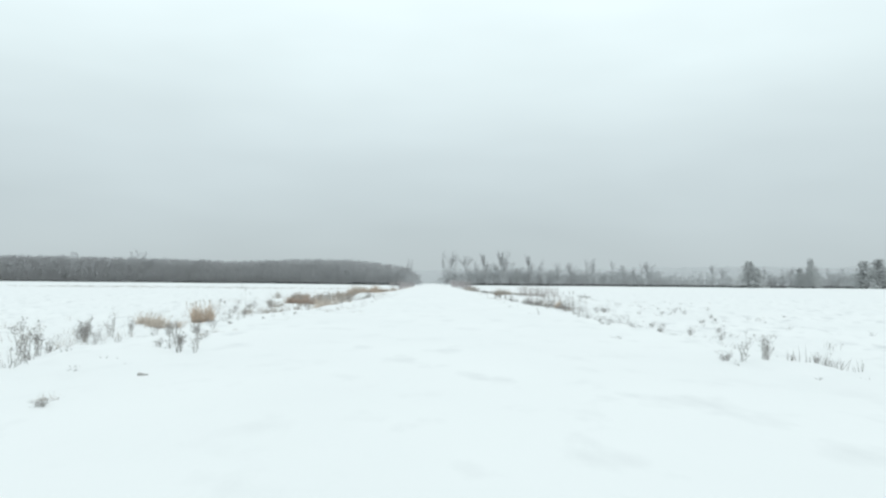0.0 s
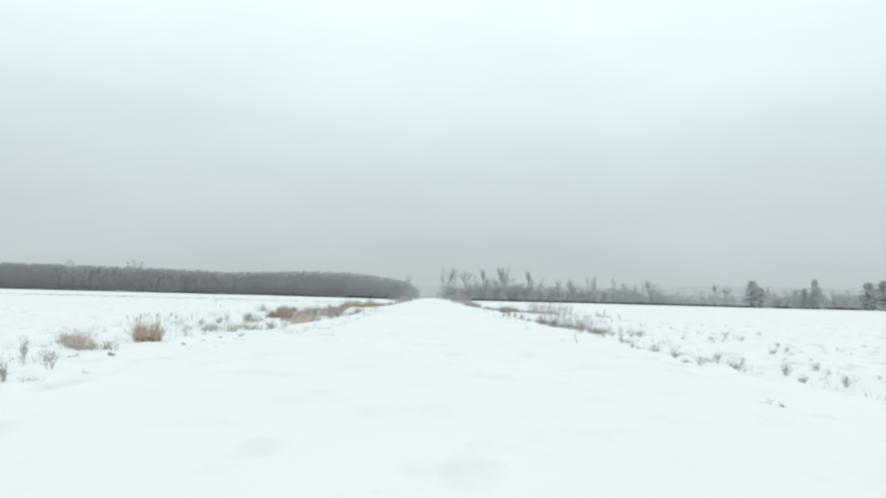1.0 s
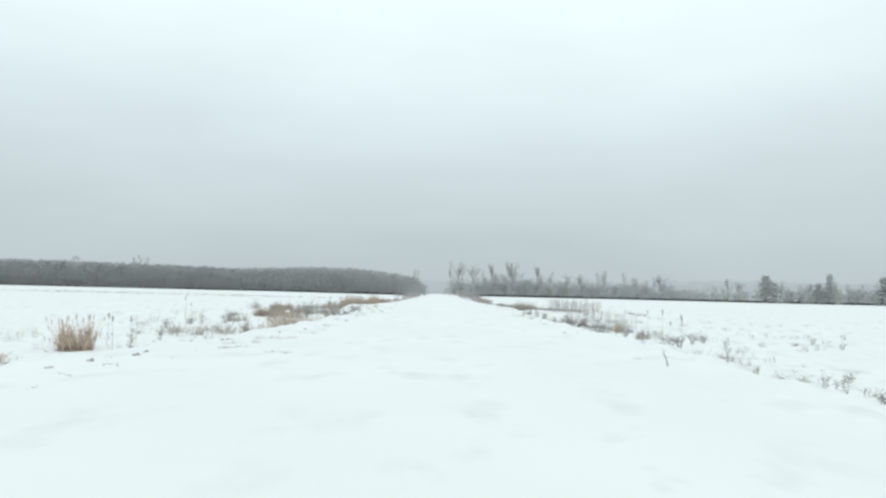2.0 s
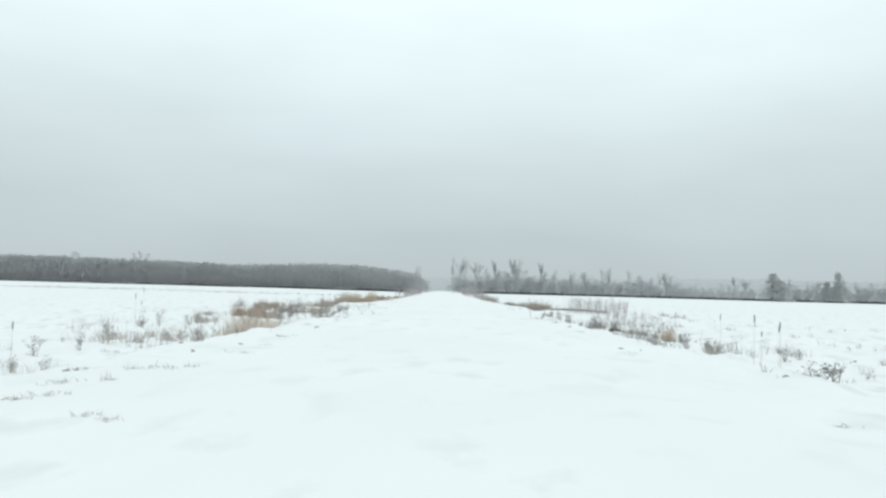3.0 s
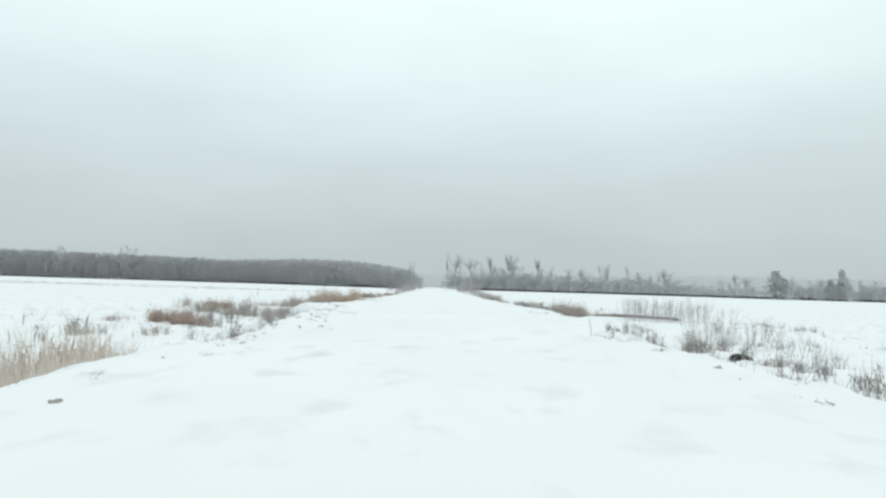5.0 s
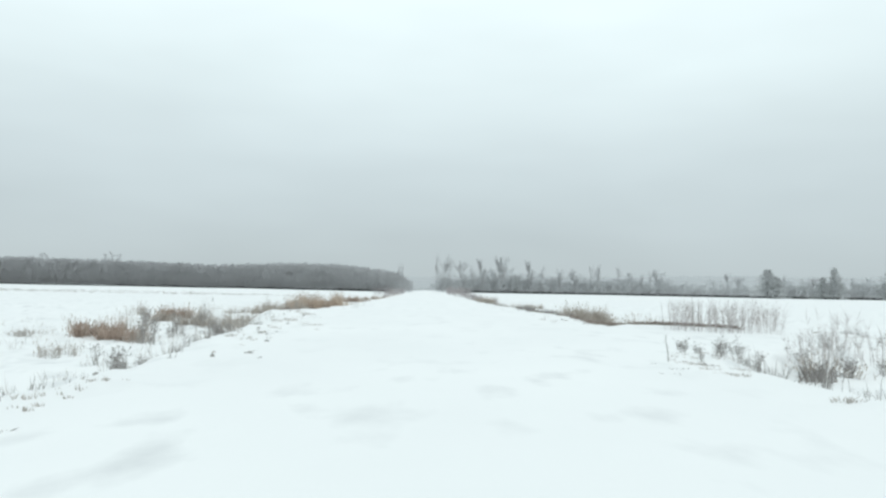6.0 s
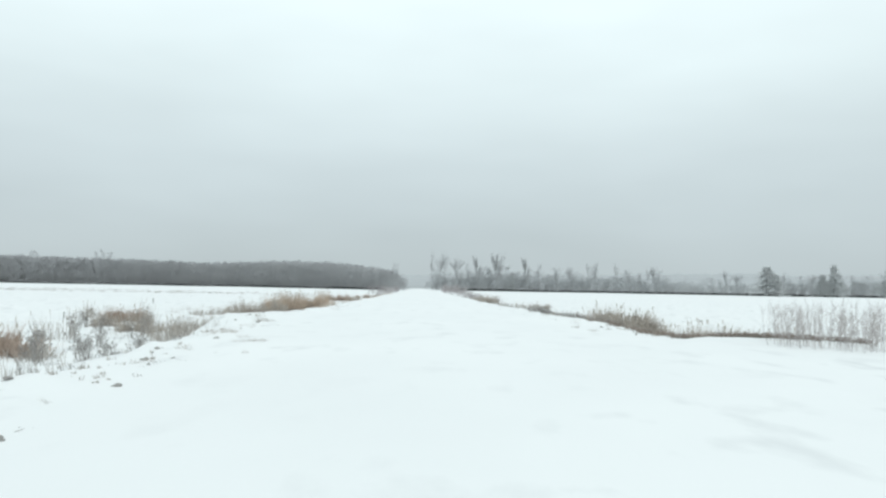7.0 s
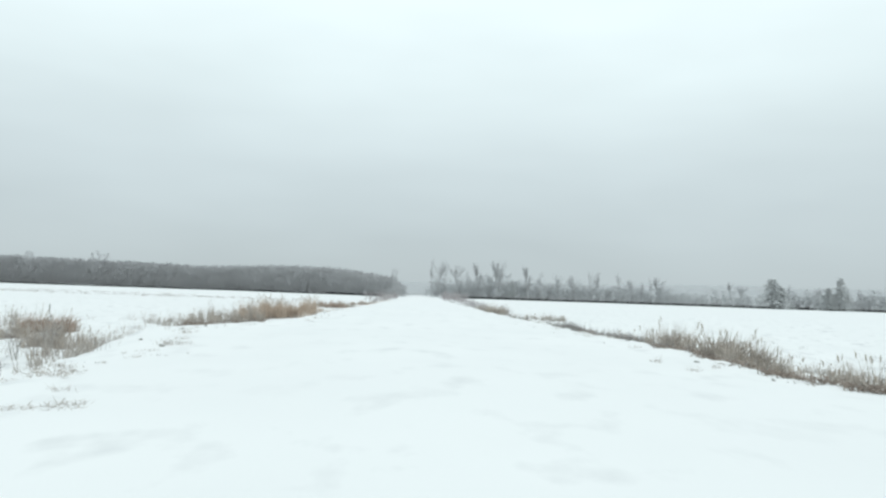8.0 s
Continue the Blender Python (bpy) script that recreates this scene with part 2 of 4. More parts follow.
RIGHT_X = [5.6, 5.7, 5.4, 5.2, 5.2, 5.0, 4.9, 5.6, 7.5, 12, 12.5, 9.5, 8.0, 6.6, 6.2, 6.1, 5.8, 5.3, 5.0]


def wave(x, y, scale, seed):
    return noise.noise((x / scale + seed, y / scale - seed, seed * 1.7))


def ground_height(x, y):
    if x < 0:
        crest, floor, run = np.interp(y, LEFT_Y, LEFT_X), -1.05, 2.1
    else:
        crest, floor, run = np.interp(y, RIGHT_Y, RIGHT_X), np.interp(y, [30, 42, 57, 80], [-0.72, -0.5, -0.5, -0.66]), 1.8
    near = abs(x) < 60 and y < 320
    if near:
        crest += 0.22 * wave(x * 0.2, y, 2.6, 3.1) + 0.10 * wave(x * 0.3, y, 0.9, 7.7)
    off = abs(x) - crest
    on_road = 1 - smooth((off + 0.6) / 0.9)
    z = -0.10 * min(1.0, abs(x) / crest) ** 2 + (floor + 0.10) * smooth((off + 0.25) / run)
    if near:
        fade = 1 - smooth((abs(x) - 35) / 25)
        field = 0.13 * wave(x, y, 4.5, 1.3) + 0.08 * wave(x, y, 1.3, 5.2) + 0.035 * wave(x, y, 0.45, 9.4)
        top = 0.022 * wave(x, y * 0.5, 1.4, 2.2) + 0.014 * wave(x, y * 0.6, 0.4, 6.1)
        rut = -0.014 * (math.exp(-((abs(x) - 0.85) / 0.22) ** 2)) * (0.7 + 0.6 * wave(x, y, 2.0, 8.8))
        lump = (0.13 * max(0.0, wave(x, y, 0.7, 4.4)) + 0.05 * max(0.0, wave(x, y, 0.32, 5.9))) * smooth((off + 2.0) / 1.2)
        if x > 0:
            z += 0.11 * math.exp(-((y - 66) / 0.6) ** 2) * smooth((x - 5.5) / 0.8) * (1 - smooth((x - 10) / 1.5))
        z += fade * (field * (1 - on_road) + (top + rut) * on_road + lump)
    else:
        z += 0.25 * wave(x, y, 60, 1.9) * smooth((abs(x) - 60) / 60)
    return z


def stretch(lo, step, hi, grow, far):
    """Even steps from lo to hi and growing ones past that, to far."""
    out = [lo + step * n for n in range(int(round((hi - lo) / step)) + 1)]
    while out[-1] < far:
        step = step * grow
        out.append(out[-1] + step)
    return out


def build_ground():
    half = stretch(0, 0.21, 14.7, 1.09, 2600)
    xs = [-x for x in reversed(half[1:])] + half
    ys = [-y for y in reversed(stretch(0, 0.6, 12, 1.25, 900)[1:])] + stretch(0, 0.25, 105, 1.035, 4200)
    verts = [(x, y, ground_height(x, y)) for y in ys for x in xs]
    w = len(xs)
    faces = [(j * w + i, j * w + i + 1, (j + 1) * w + i + 1, (j + 1) * w + i) for j in range(len(ys) - 1) for i in range(w - 1)]
    whole = bpy.data.meshes.new("whole_sheet")
    whole.from_pydata(verts, [], faces)
    normals = [tuple(v.normal) for v in whole.vertices]
    bpy.data.meshes.remove(whole)
    split = {"ground": [], "road": []}
    for face in faces:
        x, y = (verts[face[0]][0] + verts[face[2]][0]) / 2, (verts[face[0]][1] + verts[face[2]][1]) / 2
        crest = np.interp(y, LEFT_Y, LEFT_X) if x < 0 else min(6.2, np.interp(y, RIGHT_Y, RIGHT_X))
        split["road" if abs(x) < crest - 0.2 and -60 < y < 560 else "ground"].append(face)
    labels = {"ground": ("snow-covered fields and ditches below the road", "snowy ground"), "road": ("raised straight road under smooth packed snow", "snowy road")}
    for name, mine in split.items():
        used = sorted({i for face in mine for i in face})
        at = {i: n for n, i in enumerate(used)}
        me = bpy.data.meshes.new(name)
        me.from_pydata([verts[i] for i in used], [], [tuple(at[i] for i in face) for face in mine])
        me.materials.append(SNOW if name == "road" else FIELD_SNOW)
        me.shade_smooth()
        me.normals_split_custom_set_from_vertices([normals[i] for i in used])
        tagged(new(name, me), *labels[name], kind="structure")


build_ground()


# ---- far woods ----
def bare_tree(rng, limbs, subs, twigs, lean, thick, low=0.22, reach=1.0, girth=1.0, fine=1.0):
    """Trunk and crown of a leafless tree, one metre tall, to be scaled."""
    trunk, crown = Shape(), Shape()
    bend = Vector((rng.uniform(-0.03, 0.03), rng.uniform(-0.03, 0.03), 0))
    spine = [Vector((0, 0, -0.02)), Vector((0, 0, 0.25)) + bend * 0.3, Vector((0, 0, 0.55)) + bend, Vector((0, 0, 0.8)) + bend * 1.6, Vector((0, 0, 0.97)) + bend * 2]
    trunk.tube(spine, [0.016 * girth, 0.012 * girth, 0.008 * girth, 0.004 * girth], 5)
    for n in range(limbs):
        h = low + (0.9 - low) * (n + rng.random()) / limbs
        foot = Vector((0, 0, h)) + bend * (h * 1.8)
        a, tilt = rng.uniform(0, 2 * math.pi), lean * rng.uniform(0.6, 1.3)
        out = Vector((math.cos(a) * math.sin(tilt), math.sin(a) * math.sin(tilt), math.cos(tilt)))
        long = reach * (0.34 - 0.24 * abs(h - 0.45)) * rng.uniform(0.6, 1.1) * min(1.0, (1.05 - h) * 2.6)
        knee, tip = foot + out * long * 0.5, foot + out * long + Vector((0, 0, long * 0.25))
        crown.tube([foot, knee, tip], [0.0055 * thick, 0.0035 * thick], 3)
        for _ in range(subs):
            s = foot.lerp(tip, rng.uniform(0.2, 1.0))
            d = (out + Vector((rng.uniform(-0.9, 0.9), rng.uniform(-0.9, 0.9), rng.uniform(-0.2, 0.9)))).normalized()
            e = s + d * long * rng.uniform(0.3, 0.55)
            crown.tube([s, e], [0.0028 * thick], 3)
            for _ in range(twigs):
                q = s.lerp(e, rng.uniform(0.2, 1.0))
                d2 = (d + Vector((rng.uniform(-1, 1), rng.uniform(-1, 1), rng.uniform(-0.3, 1)))).normalized()
                crown.tube([q, q + d2 * rng.uniform(0.04, 0.09)], [0.0017 * thick * fine], 3)
    return trunk, crown


def scattered(name, shapes, spots, material, label, category):
    """Many alike plants too far off to count, as one mesh. spots: x, y, z, width, height, turn."""
    verts, faces, at = [], [], 0
    packed = [(np.array([tuple(v) for v in s.verts]), s.faces) for s in shapes]
    for n, (x, y, z, w, h, turn) in enumerate(spots):
        v, f = packed[n % len(packed)]
        c, s = math.cos(turn), math.sin(turn)
        verts.append(np.stack([x + w * (c * v[:, 0] - s * v[:, 1]), y + w * (s * v[:, 0] + c * v[:, 1]), z + h * v[:, 2]], 1))
        faces.extend([tuple(i + at for i in face) for face in f])
        at += len(v)
    me = bpy.data.meshes.new(name)
    me.from_pydata(np.concatenate(verts).tolist(), [], faces)
    me.materials.append(material)
    return tagged(new(name, me), label, category, kind="stuff")


def joined(a, b):
    s = Shape()
    s.verts = a.verts + b.verts
    s.faces = a.faces + [tuple(i + len(a.verts) for i in f) for f in b.faces]
    return s


WOOD_X = [-560, -390, -330, -290, -225, -187, -146, -110, -70, -45, -28, -18, -9]
WOOD_Y = [780, 765, 760, 755, 745, 735, 715, 680, 640, 600, 575, 563, 556]
WOOD_H = [27.5, 27.5, 26.5, 25.5, 24, 22.5, 24, 23.5, 22.5, 19, 16, 13.5, 7]


def build_forest():
    rng = random.Random(11)
    shapes = [joined(*bare_tree(rng, 16, 3, 3, 0.75, 0.95, 0.02, 0.75, 0.3, 3.0)) for _ in range(8)]
    spots = []
    x = -545.0
    while x < -9:
        for row in range(5):
            px = x + rng.uniform(-1.5, 1.5)
            h = float(np.interp(px, WOOD_X, WOOD_H)) * (rng.uniform(0.86, 1.0) if row else rng.uniform(0.62, 0.9))
            py = float(np.interp(px, WOOD_X, WOOD_Y)) + row * 7 + rng.uniform(-3, 3)
            spots.append((px, py, ground_height(px, py) - 0.2, h * rng.uniform(1.3, 1.9) * (1 + 0.5 * smooth((22.5 - h) / 12)), h, rng.uniform(0, 6.3)))
        x += 2.1
    for px, h in ((-295, 31.5), (-289, 32.5), (-284, 31), (-352, 30.5), (-349, 30)):
        spots.append((px, 757, -1.2, h * 1.1, h, 1.0))
    x = -545.0
    while x < -14:
        h = float(np.interp(x, WOOD_X, WOOD_H)) * rng.uniform(0.3, 0.6)
        py = float(np.interp(x, WOOD_X, WOOD_Y)) - 5 + rng.uniform(-2, 2)
        spots.append((x, py, ground_height(x, py) - 0.5, h * rng.uniform(1.6, 2.2), h, rng.uniform(0, 6.3)))
        x += 1.7
    scattered("forest", shapes, spots, WOODS, "leafless woodland beyond the snowy field, coloured grey for haze", "forest")


def build_underbrush():
    rng = random.Random(12)
    shapes = [joined(*bare_tree(rng, 17, 4, 4, 0.6, 1.2, 0.02, 1.2, 0.3, 2.7)) for _ in range(6)]
    spots = []
    x = -8.0
    while x < 440:
        tall = float(np.interp(x, [-8, 5, 9, 40, 110, 160, 200, 260, 320, 440], [2.6, 3.0, 11, 12.5, 12, 10, 7.5, 9.5, 10.5, 11]))
        for row in range(3):
            px = x + rng.uniform(-1.5, 1.5)
            py = float(np.interp(px, [-8, 160, 220, 440], [585, 580, 545, 520])) + row * 6 + rng.uniform(-3, 3)
            h = tall * rng.uniform(0.6, 1.05) * (rng.uniform(1.15, 1.6) if rng.random() < 0.22 else 1)
            spots.append((px, py, -1.0, min(h, 12) * rng.uniform(1.7, 2.3), h, rng.uniform(0, 6.3)))
        x += 2.9
    scattered("underbrush", shapes, spots, HAZY, "tangled leafless scrub along the field edge, coloured pale for haze", "scrub")
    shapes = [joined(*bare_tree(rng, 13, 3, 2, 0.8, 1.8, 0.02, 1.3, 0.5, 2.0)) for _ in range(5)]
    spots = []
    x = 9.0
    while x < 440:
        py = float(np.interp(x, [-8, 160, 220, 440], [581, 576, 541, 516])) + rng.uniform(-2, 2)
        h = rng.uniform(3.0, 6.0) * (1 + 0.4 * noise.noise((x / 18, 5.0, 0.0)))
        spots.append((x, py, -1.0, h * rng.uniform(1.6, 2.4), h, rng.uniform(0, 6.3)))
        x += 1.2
    scattered("thicket", shapes, spots, WOODS, "low leafless thicket at the edge of the field, coloured grey for haze", "thicket")


def bush_shape(rng, count):
    s = Shape()
    for _ in range(count):
        a, tilt = rng.uniform(0, 6.3), rng.uniform(0.1, 1.1)
        d = Vector((math.cos(a) * math.sin(tilt), math.sin(a) * math.sin(tilt), math.cos(tilt)))
        f = Vector((rng.uniform(-0.5, 0.5), rng.uniform(-0.4, 0.4), -0.05))
        s.tube([f, f + d * rng.uniform(0.4, 1.0)], [0.13], 3)
    return s


def build_hedges():
    rng = random.Random(13)
    shapes = [bush_shape(rng, 70) for _ in range(6)]
    spots = []
    x = 22.0
    while x < 440:
        py = float(np.interp(x, [8, 160, 220, 440], [572, 567, 532, 507])) + rng.uniform(-1, 1)
        h = rng.uniform(2.2, 2.6)
        spots.append((x, py, -0.95, rng.uniform(2.2, 2.8), h, rng.uniform(0, 6.3)))
        x += 0.9
    scattered("hedgerow", shapes, spots, BRUSH, "low dark hedgerow at the foot of the scrub", "hedge")
    spots = []
    x = -545.0
    while x < -24:
        py = float(np.interp(x, WOOD_X, WOOD_Y)) - 9 + rng.uniform(-1, 1)
        h = rng.uniform(2.3, 2.9) * (0.85 if x < -250 else 1) * (0.8 + 0.45 * noise.noise((x / 35, 2.0, 0.0)))
        spots.append((x, py, -1.2, rng.uniform(2.6, 3.4), h, rng.uniform(0, 6.3)))
        x += 1.2
    scattered("hedgerow", shapes, spots, BRUSH, "low dark hedgerow at the foot of the woods", "hedge")


def build_ridge():
    """Far low wooded hills, some two kilometres off."""
    rng = random.Random(14)
    bumps = [(x, 36 + 8 * noise.noise((x / 260, 3.3, 0)) + 16 * smooth((x - 250) / 500)) for x in range(-1900, 1901, 14)]
    verts, faces = [], []
    for row, (dy, up) in enumerate(((0, 0.0), (30, 0.75), (75, 1.0), (160, 0.0))):
        for x, h in bumps:
            jitter = 3.0 * (rng.random() - 0.5) if up else 0
            verts.append((x, 2000 + dy, -2 + h * up + jitter))
    w = len(bumps)
    for row in range(3):
        for i in range(w - 1):
            a = row * w + i
            faces.append((a, a + 1, a + w + 1, a + w))
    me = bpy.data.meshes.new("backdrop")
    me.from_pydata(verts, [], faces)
    # The hills' pale grey has the haze of the distance painted in.
    me.materials.append(grainy("haze_toned_hills", (0.44, 0.46, 0.47), (0.50, 0.52, 0.53), 0.05, bump=0))
    tagged(new("backdrop", me), "wooded hills on the horizon, coloured pale for haze", "distant hills", kind="structure")


build_forest()
build_underbrush()
build_hedges()
build_ridge()


def forked_tree(rng, rise, spread, forks):
    """Trunk and crown of a leafless tree that forks again and again, one metre tall, to be scaled."""
    trunk, crown = Shape(), Shape()

    def grow(shape, p, way, long, r, left):
        bow = Vector((rng.uniform(-1, 1), rng.uniform(-1, 1), 0)) * long * 0.09
        tip = p + way * long
        shape.tube([p, p.lerp(tip, 0.5) + bow, tip] if left > 1 else [p, tip], [r, r * 0.75] if left > 1 else [r], 4 if left > 3 else 3)
        if not left:
            return
        for n in range(rng.randint(*forks)):
            s = p.lerp(tip, 1.0 if n == 0 else rng.uniform(0.35, 1.0))
            a, lean = rng.uniform(0, 6.3), spread * rng.uniform(0.4, 1.3)
            side = Vector((math.cos(a), math.sin(a), 0))
            d = (way + side * math.tan(min(1.2, lean)) + Vector((0, 0, 0.22))).normalized()
            grow(crown, s, d, long * rng.uniform(0.52, 0.82), max(0.0017, r * 0.58), left - 1)

    grow(trunk, Vector((0, 0, -0.02)), Vector((rng.uniform(-0.04, 0.04), rng.uniform(-0.04, 0.04), 1)).normalized(), rise, 0.0125, 5)
    top = max(v.z for v in crown.verts)
    for shape in (trunk, crown):
        shape.verts = [v / top for v in shape.verts]
    return trunk, crown


def make_tree(rng, rise, spread, forks):
    trunk, crown = forked_tree(rng, rise, spread, forks)
    return thing("bare_tree", "tall leafless tree with branches greyed for haze", "tree", "trees on the skyline",
                 [("trunk", trunk, BARK, ""), ("crown", crown, BARK, "fine leafless branches, greyed for haze")])


def build_skyline_trees():
    rng = random.Random(21)
    makers = {"n": make_tree(rng, 0.36, 0.20, (3, 4)), "m": make_tree(rng, 0.30, 0.34, (3, 4)), "w": make_tree(rng, 0.27, 0.55, (3, 4)), "v": make_tree(rng, 0.22, 0.30, (3, 4)),
              "o": make_tree(rng, 0.45, 0.24, (3, 4))}
    labels = {"n": "slender leafless poplar with upswept grey branches", "m": "tall leafless tree with branches greyed for haze", "w": "broad leafless tree with a wide feathery crown",
              "v": "leafless tree forking low into upright grey stems", "o": "slender leafless tree with a small high crown"}
    rows = [
        (-18.0, 573, 19, "n"), (-15.8, 575, 18, "n"), (8.0, 575, 26, "n"), (17.2, 575, 25.6, "o"), (13.2, 579, 22, "w"), (26.0, 578, 21.6, "w"),
        (39.2, 575, 23, "v"), (34.0, 578, 17, "m"), (52.5, 575, 25, "v"), (56.0, 577, 26, "n"), (72.8, 575, 22.5, "v"), (82.0, 578, 19.5, "n"),
        (94.0, 575, 15, "m"), (104.0, 577, 17.5, "w"), (115.5, 575, 20.5, "o"), (120.0, 577, 20.6, "m"), (135.2, 575, 20, "o"),
        (144.4, 575, 16, "m"), (150.8, 577, 15, "m"), (157.0, 575, 18, "n"), (162.0, 576, 18.5, "w"), (182.8, 575, 12, "n"),
        (202.0, 550, 16, "w"), (210.0, 552, 14, "w"), (228.0, 525, 15, "m"), (257.0, 522, 20, "n"), (264.0, 525, 17, "m"),
        (272.0, 522, 14, "m"), (246.0, 524, 14, "w"), (306.0, 520, 15, "m"), (320.0, 521, 17, "m"),
    ]
    for kind, proto in makers.items():
        tagged(proto, labels[kind])
        mine = [(x, y, h * rng.uniform(0.65, 0.9), h * 1.1) for x, y, h, k in rows if k == kind]
        spread_copies(proto, mine, rng, height=-1.0)


def spread_copies(proto, rows, turn_rng, sink=0.04, height=None):
    """Places the first of a kind and its copies. rows: x, y, width, height in metres."""
    first = True
    for x, y, w, h in rows:
        z = (ground_height(x, y) if height is None else height) - sink
        turn = turn_rng.uniform(0, 360)
        m = pose(x, y, z, 0, 0, turn) @ Matrix.Diagonal((w, w, h, 1))
        if first:
            base = m
            first = False
        else:
            copy_thing(proto, m)
    proto.matrix_basis = base


def fir(rng, wide, ragged):
    """Trunk and needle boughs of a conifer, one metre tall, to be scaled."""
    trunk, boughs = Shape(), Shape()
    trunk.tube([Vector((0, 0, -0.02)), Vector((0, 0, 0.5)), Vector((0, 0, 0.98))], [0.02, 0.01], 6)
    for tier in range(15):
        h = 0.10 + 0.87 * tier / 15
        reach = wide * (1 - h) ** 0.85 * (1 + ragged * rng.uniform(-1, 1))
        for n in range(9):
            a = 2 * math.pi * (n + rng.random()) / 9
            d = Vector((math.cos(a), math.sin(a), rng.uniform(-0.25, 0.1)))
            foot, tip = Vector((0, 0, h)), Vector((0, 0, h + 0.02)) + d * reach * rng.uniform(0.75, 1.1)
            for k in range(9):
                q = foot.lerp(tip, (k + 0.6) / 9)
                size = 0.045 * (1.2 - 0.5 * k / 9)
                e = q + Vector((rng.uniform(-1, 1) * size, rng.uniform(-1, 1) * size, rng.uniform(-0.5, 0.6) * size)) + d * size * 0.6
                boughs.tube([q, q.lerp(e, 0.6) + Vector((0, 0, size * 0.15)), e], [size * 0.3, size * 0.45], 3)
    return trunk, boughs


def build_conifers():
    rng = random.Random(22)
    for kind, wide, ragged, rows, label in (
        ("spruce", 0.46, 0.2, [(215.2, 520, 30, 19.5), (222.5, 523, 21, 14.5)], "conical spruce among the bare trees, greyed for haze"),
        ("pine", 0.36, 0.5, [(258.0, 520, 19, 21.5), (251.5, 522, 22, 15), (262.5, 523, 17, 13), (63.0, 577, 12, 14), (290, 512, 36, 20), (301, 514, 38, 21.5), (311, 516, 34, 17)], "tall pine with a ragged crown, greyed for haze"),
    ):
        trunk, boughs = fir(rng, wide, ragged)
        root = thing(kind, label, "conifer", "conifers on the skyline", [("trunk", trunk, BARK, ""), ("crown", boughs, NEEDLE, "dense conifer needles, coloured pale grey for haze")])
        spread_copies(root, rows, rng, height=-1.0)


build_skyline_trees()
build_conifers()


# ---- roadside plants ----
def grass_shape(rng, count, heads, droop, r, matted=0.5):
    """Stems and seed heads of a clump of dry grass, one metre wide and tall, to be scaled."""
    stems, seeds, mat = Shape(), Shape(), Shape()
    tufts = []
    for _ in range(8):
        a, d = rng.uniform(0, 2 * math.pi), 0.46 * math.sqrt(rng.random())
        tufts.append((Vector((math.cos(a) * d, math.sin(a) * d, 0)), rng.uniform(0.5, 1.12), rng.uniform(0.05, 0.13)))
    for n in range(count):
        spot, top_height, wide = rng.choice(tufts)
        foot = spot + Vector((rng.gauss(0, wide), rng.gauss(0, wide), -0.06))
        a = math.atan2(foot.y, foot.x)
        tall = top_height * (1.08 - 0.6 * rng.random() ** 1.5)
        lean = Vector((rng.uniform(-0.22, 0.22) + 0.12 * math.cos(a), rng.uniform(-0.22, 0.22) + 0.12 * math.sin(a), 0)) * droop
        mid = foot + Vector((lean.x * 0.3, lean.y * 0.3, tall * 0.5))
        top = foot + Vector((lean.x, lean.y, tall * (1 - 0.12 * droop * rng.random())))
        stems.tube([foot, mid, top], [r, r * 0.75], 3, rng.uniform(0, 2))
        if rng.random() < 0.5:
            side = mid + Vector((rng.uniform(-0.2, 0.2), rng.uniform(-0.2, 0.2), rng.uniform(0.0, 0.22)))
            stems.tube([mid.lerp(foot, 0.3), mid.lerp(side, 0.5) + Vector((0, 0, 0.06)), side], [r * 1.1, r * 1.2], 3)
        if rng.random() < heads:
            p = top - Vector((0, 0, 0.02))
            seeds.tube([p - Vector((0, 0, 0.09)), p, p + Vector((lean.x * 0.15, lean.y * 0.15, 0.08))], [r * 0.7, r * 1.2], 3)
    for n in range(int(count * matted)):
        spot, _, wide = rng.choice(tufts)
        foot = spot + Vector((rng.gauss(0, wide * 1.1), rng.gauss(0, wide * 1.1), rng.uniform(-0.02, 0.06)))
        tip = foot + Vector((rng.uniform(-0.2, 0.2), rng.uniform(-0.2, 0.2), rng.uniform(0.03, 0.2)))
        mat.tube([foot, foot.lerp(tip, 0.5) + Vector((0, 0, 0.04)), tip], [r, r * 0.9], 3)
    return stems, seeds, mat


def grass_kind(seed, count, heads, droop, r, material, label, group, rows):
    """Clumps of one sort of grass: broad stands are several clumps side by side."""
    rng = random.Random(seed)
    split = []
    for x, y, w, h in rows:
        n = max(1, round(w / 1.1))
        for k in range(n):
            off = (k - (n - 1) / 2) * (w / n)
            split.append((x + off, y + (rng.uniform(-0.7, 0.7) if n > 1 else 0) + 0.6 * off * (1 if x < 0 else -1), min(1.5, 1.15 * w / n + 0.1), h * rng.uniform(0.85, 1.08)))
    for v in range(3):
        mine = split[v::3]
        if not mine:
            continue
        stems, seeds, mat = grass_shape(rng, count, heads, droop, r, 0.15 if material is GREY else 0.5)
        root = thing("grass_clump", label, "grass clump", group, [("foliage", stems, material, ""), ("seed_plume", seeds, SEED, "brown drooping seed heads"), ("thatch", mat, THATCH, "dark matted leaves at the foot")])
        for ob in root.children:
            tagged(ob, kind="stuff")
        spread_copies(root, mine, rng)


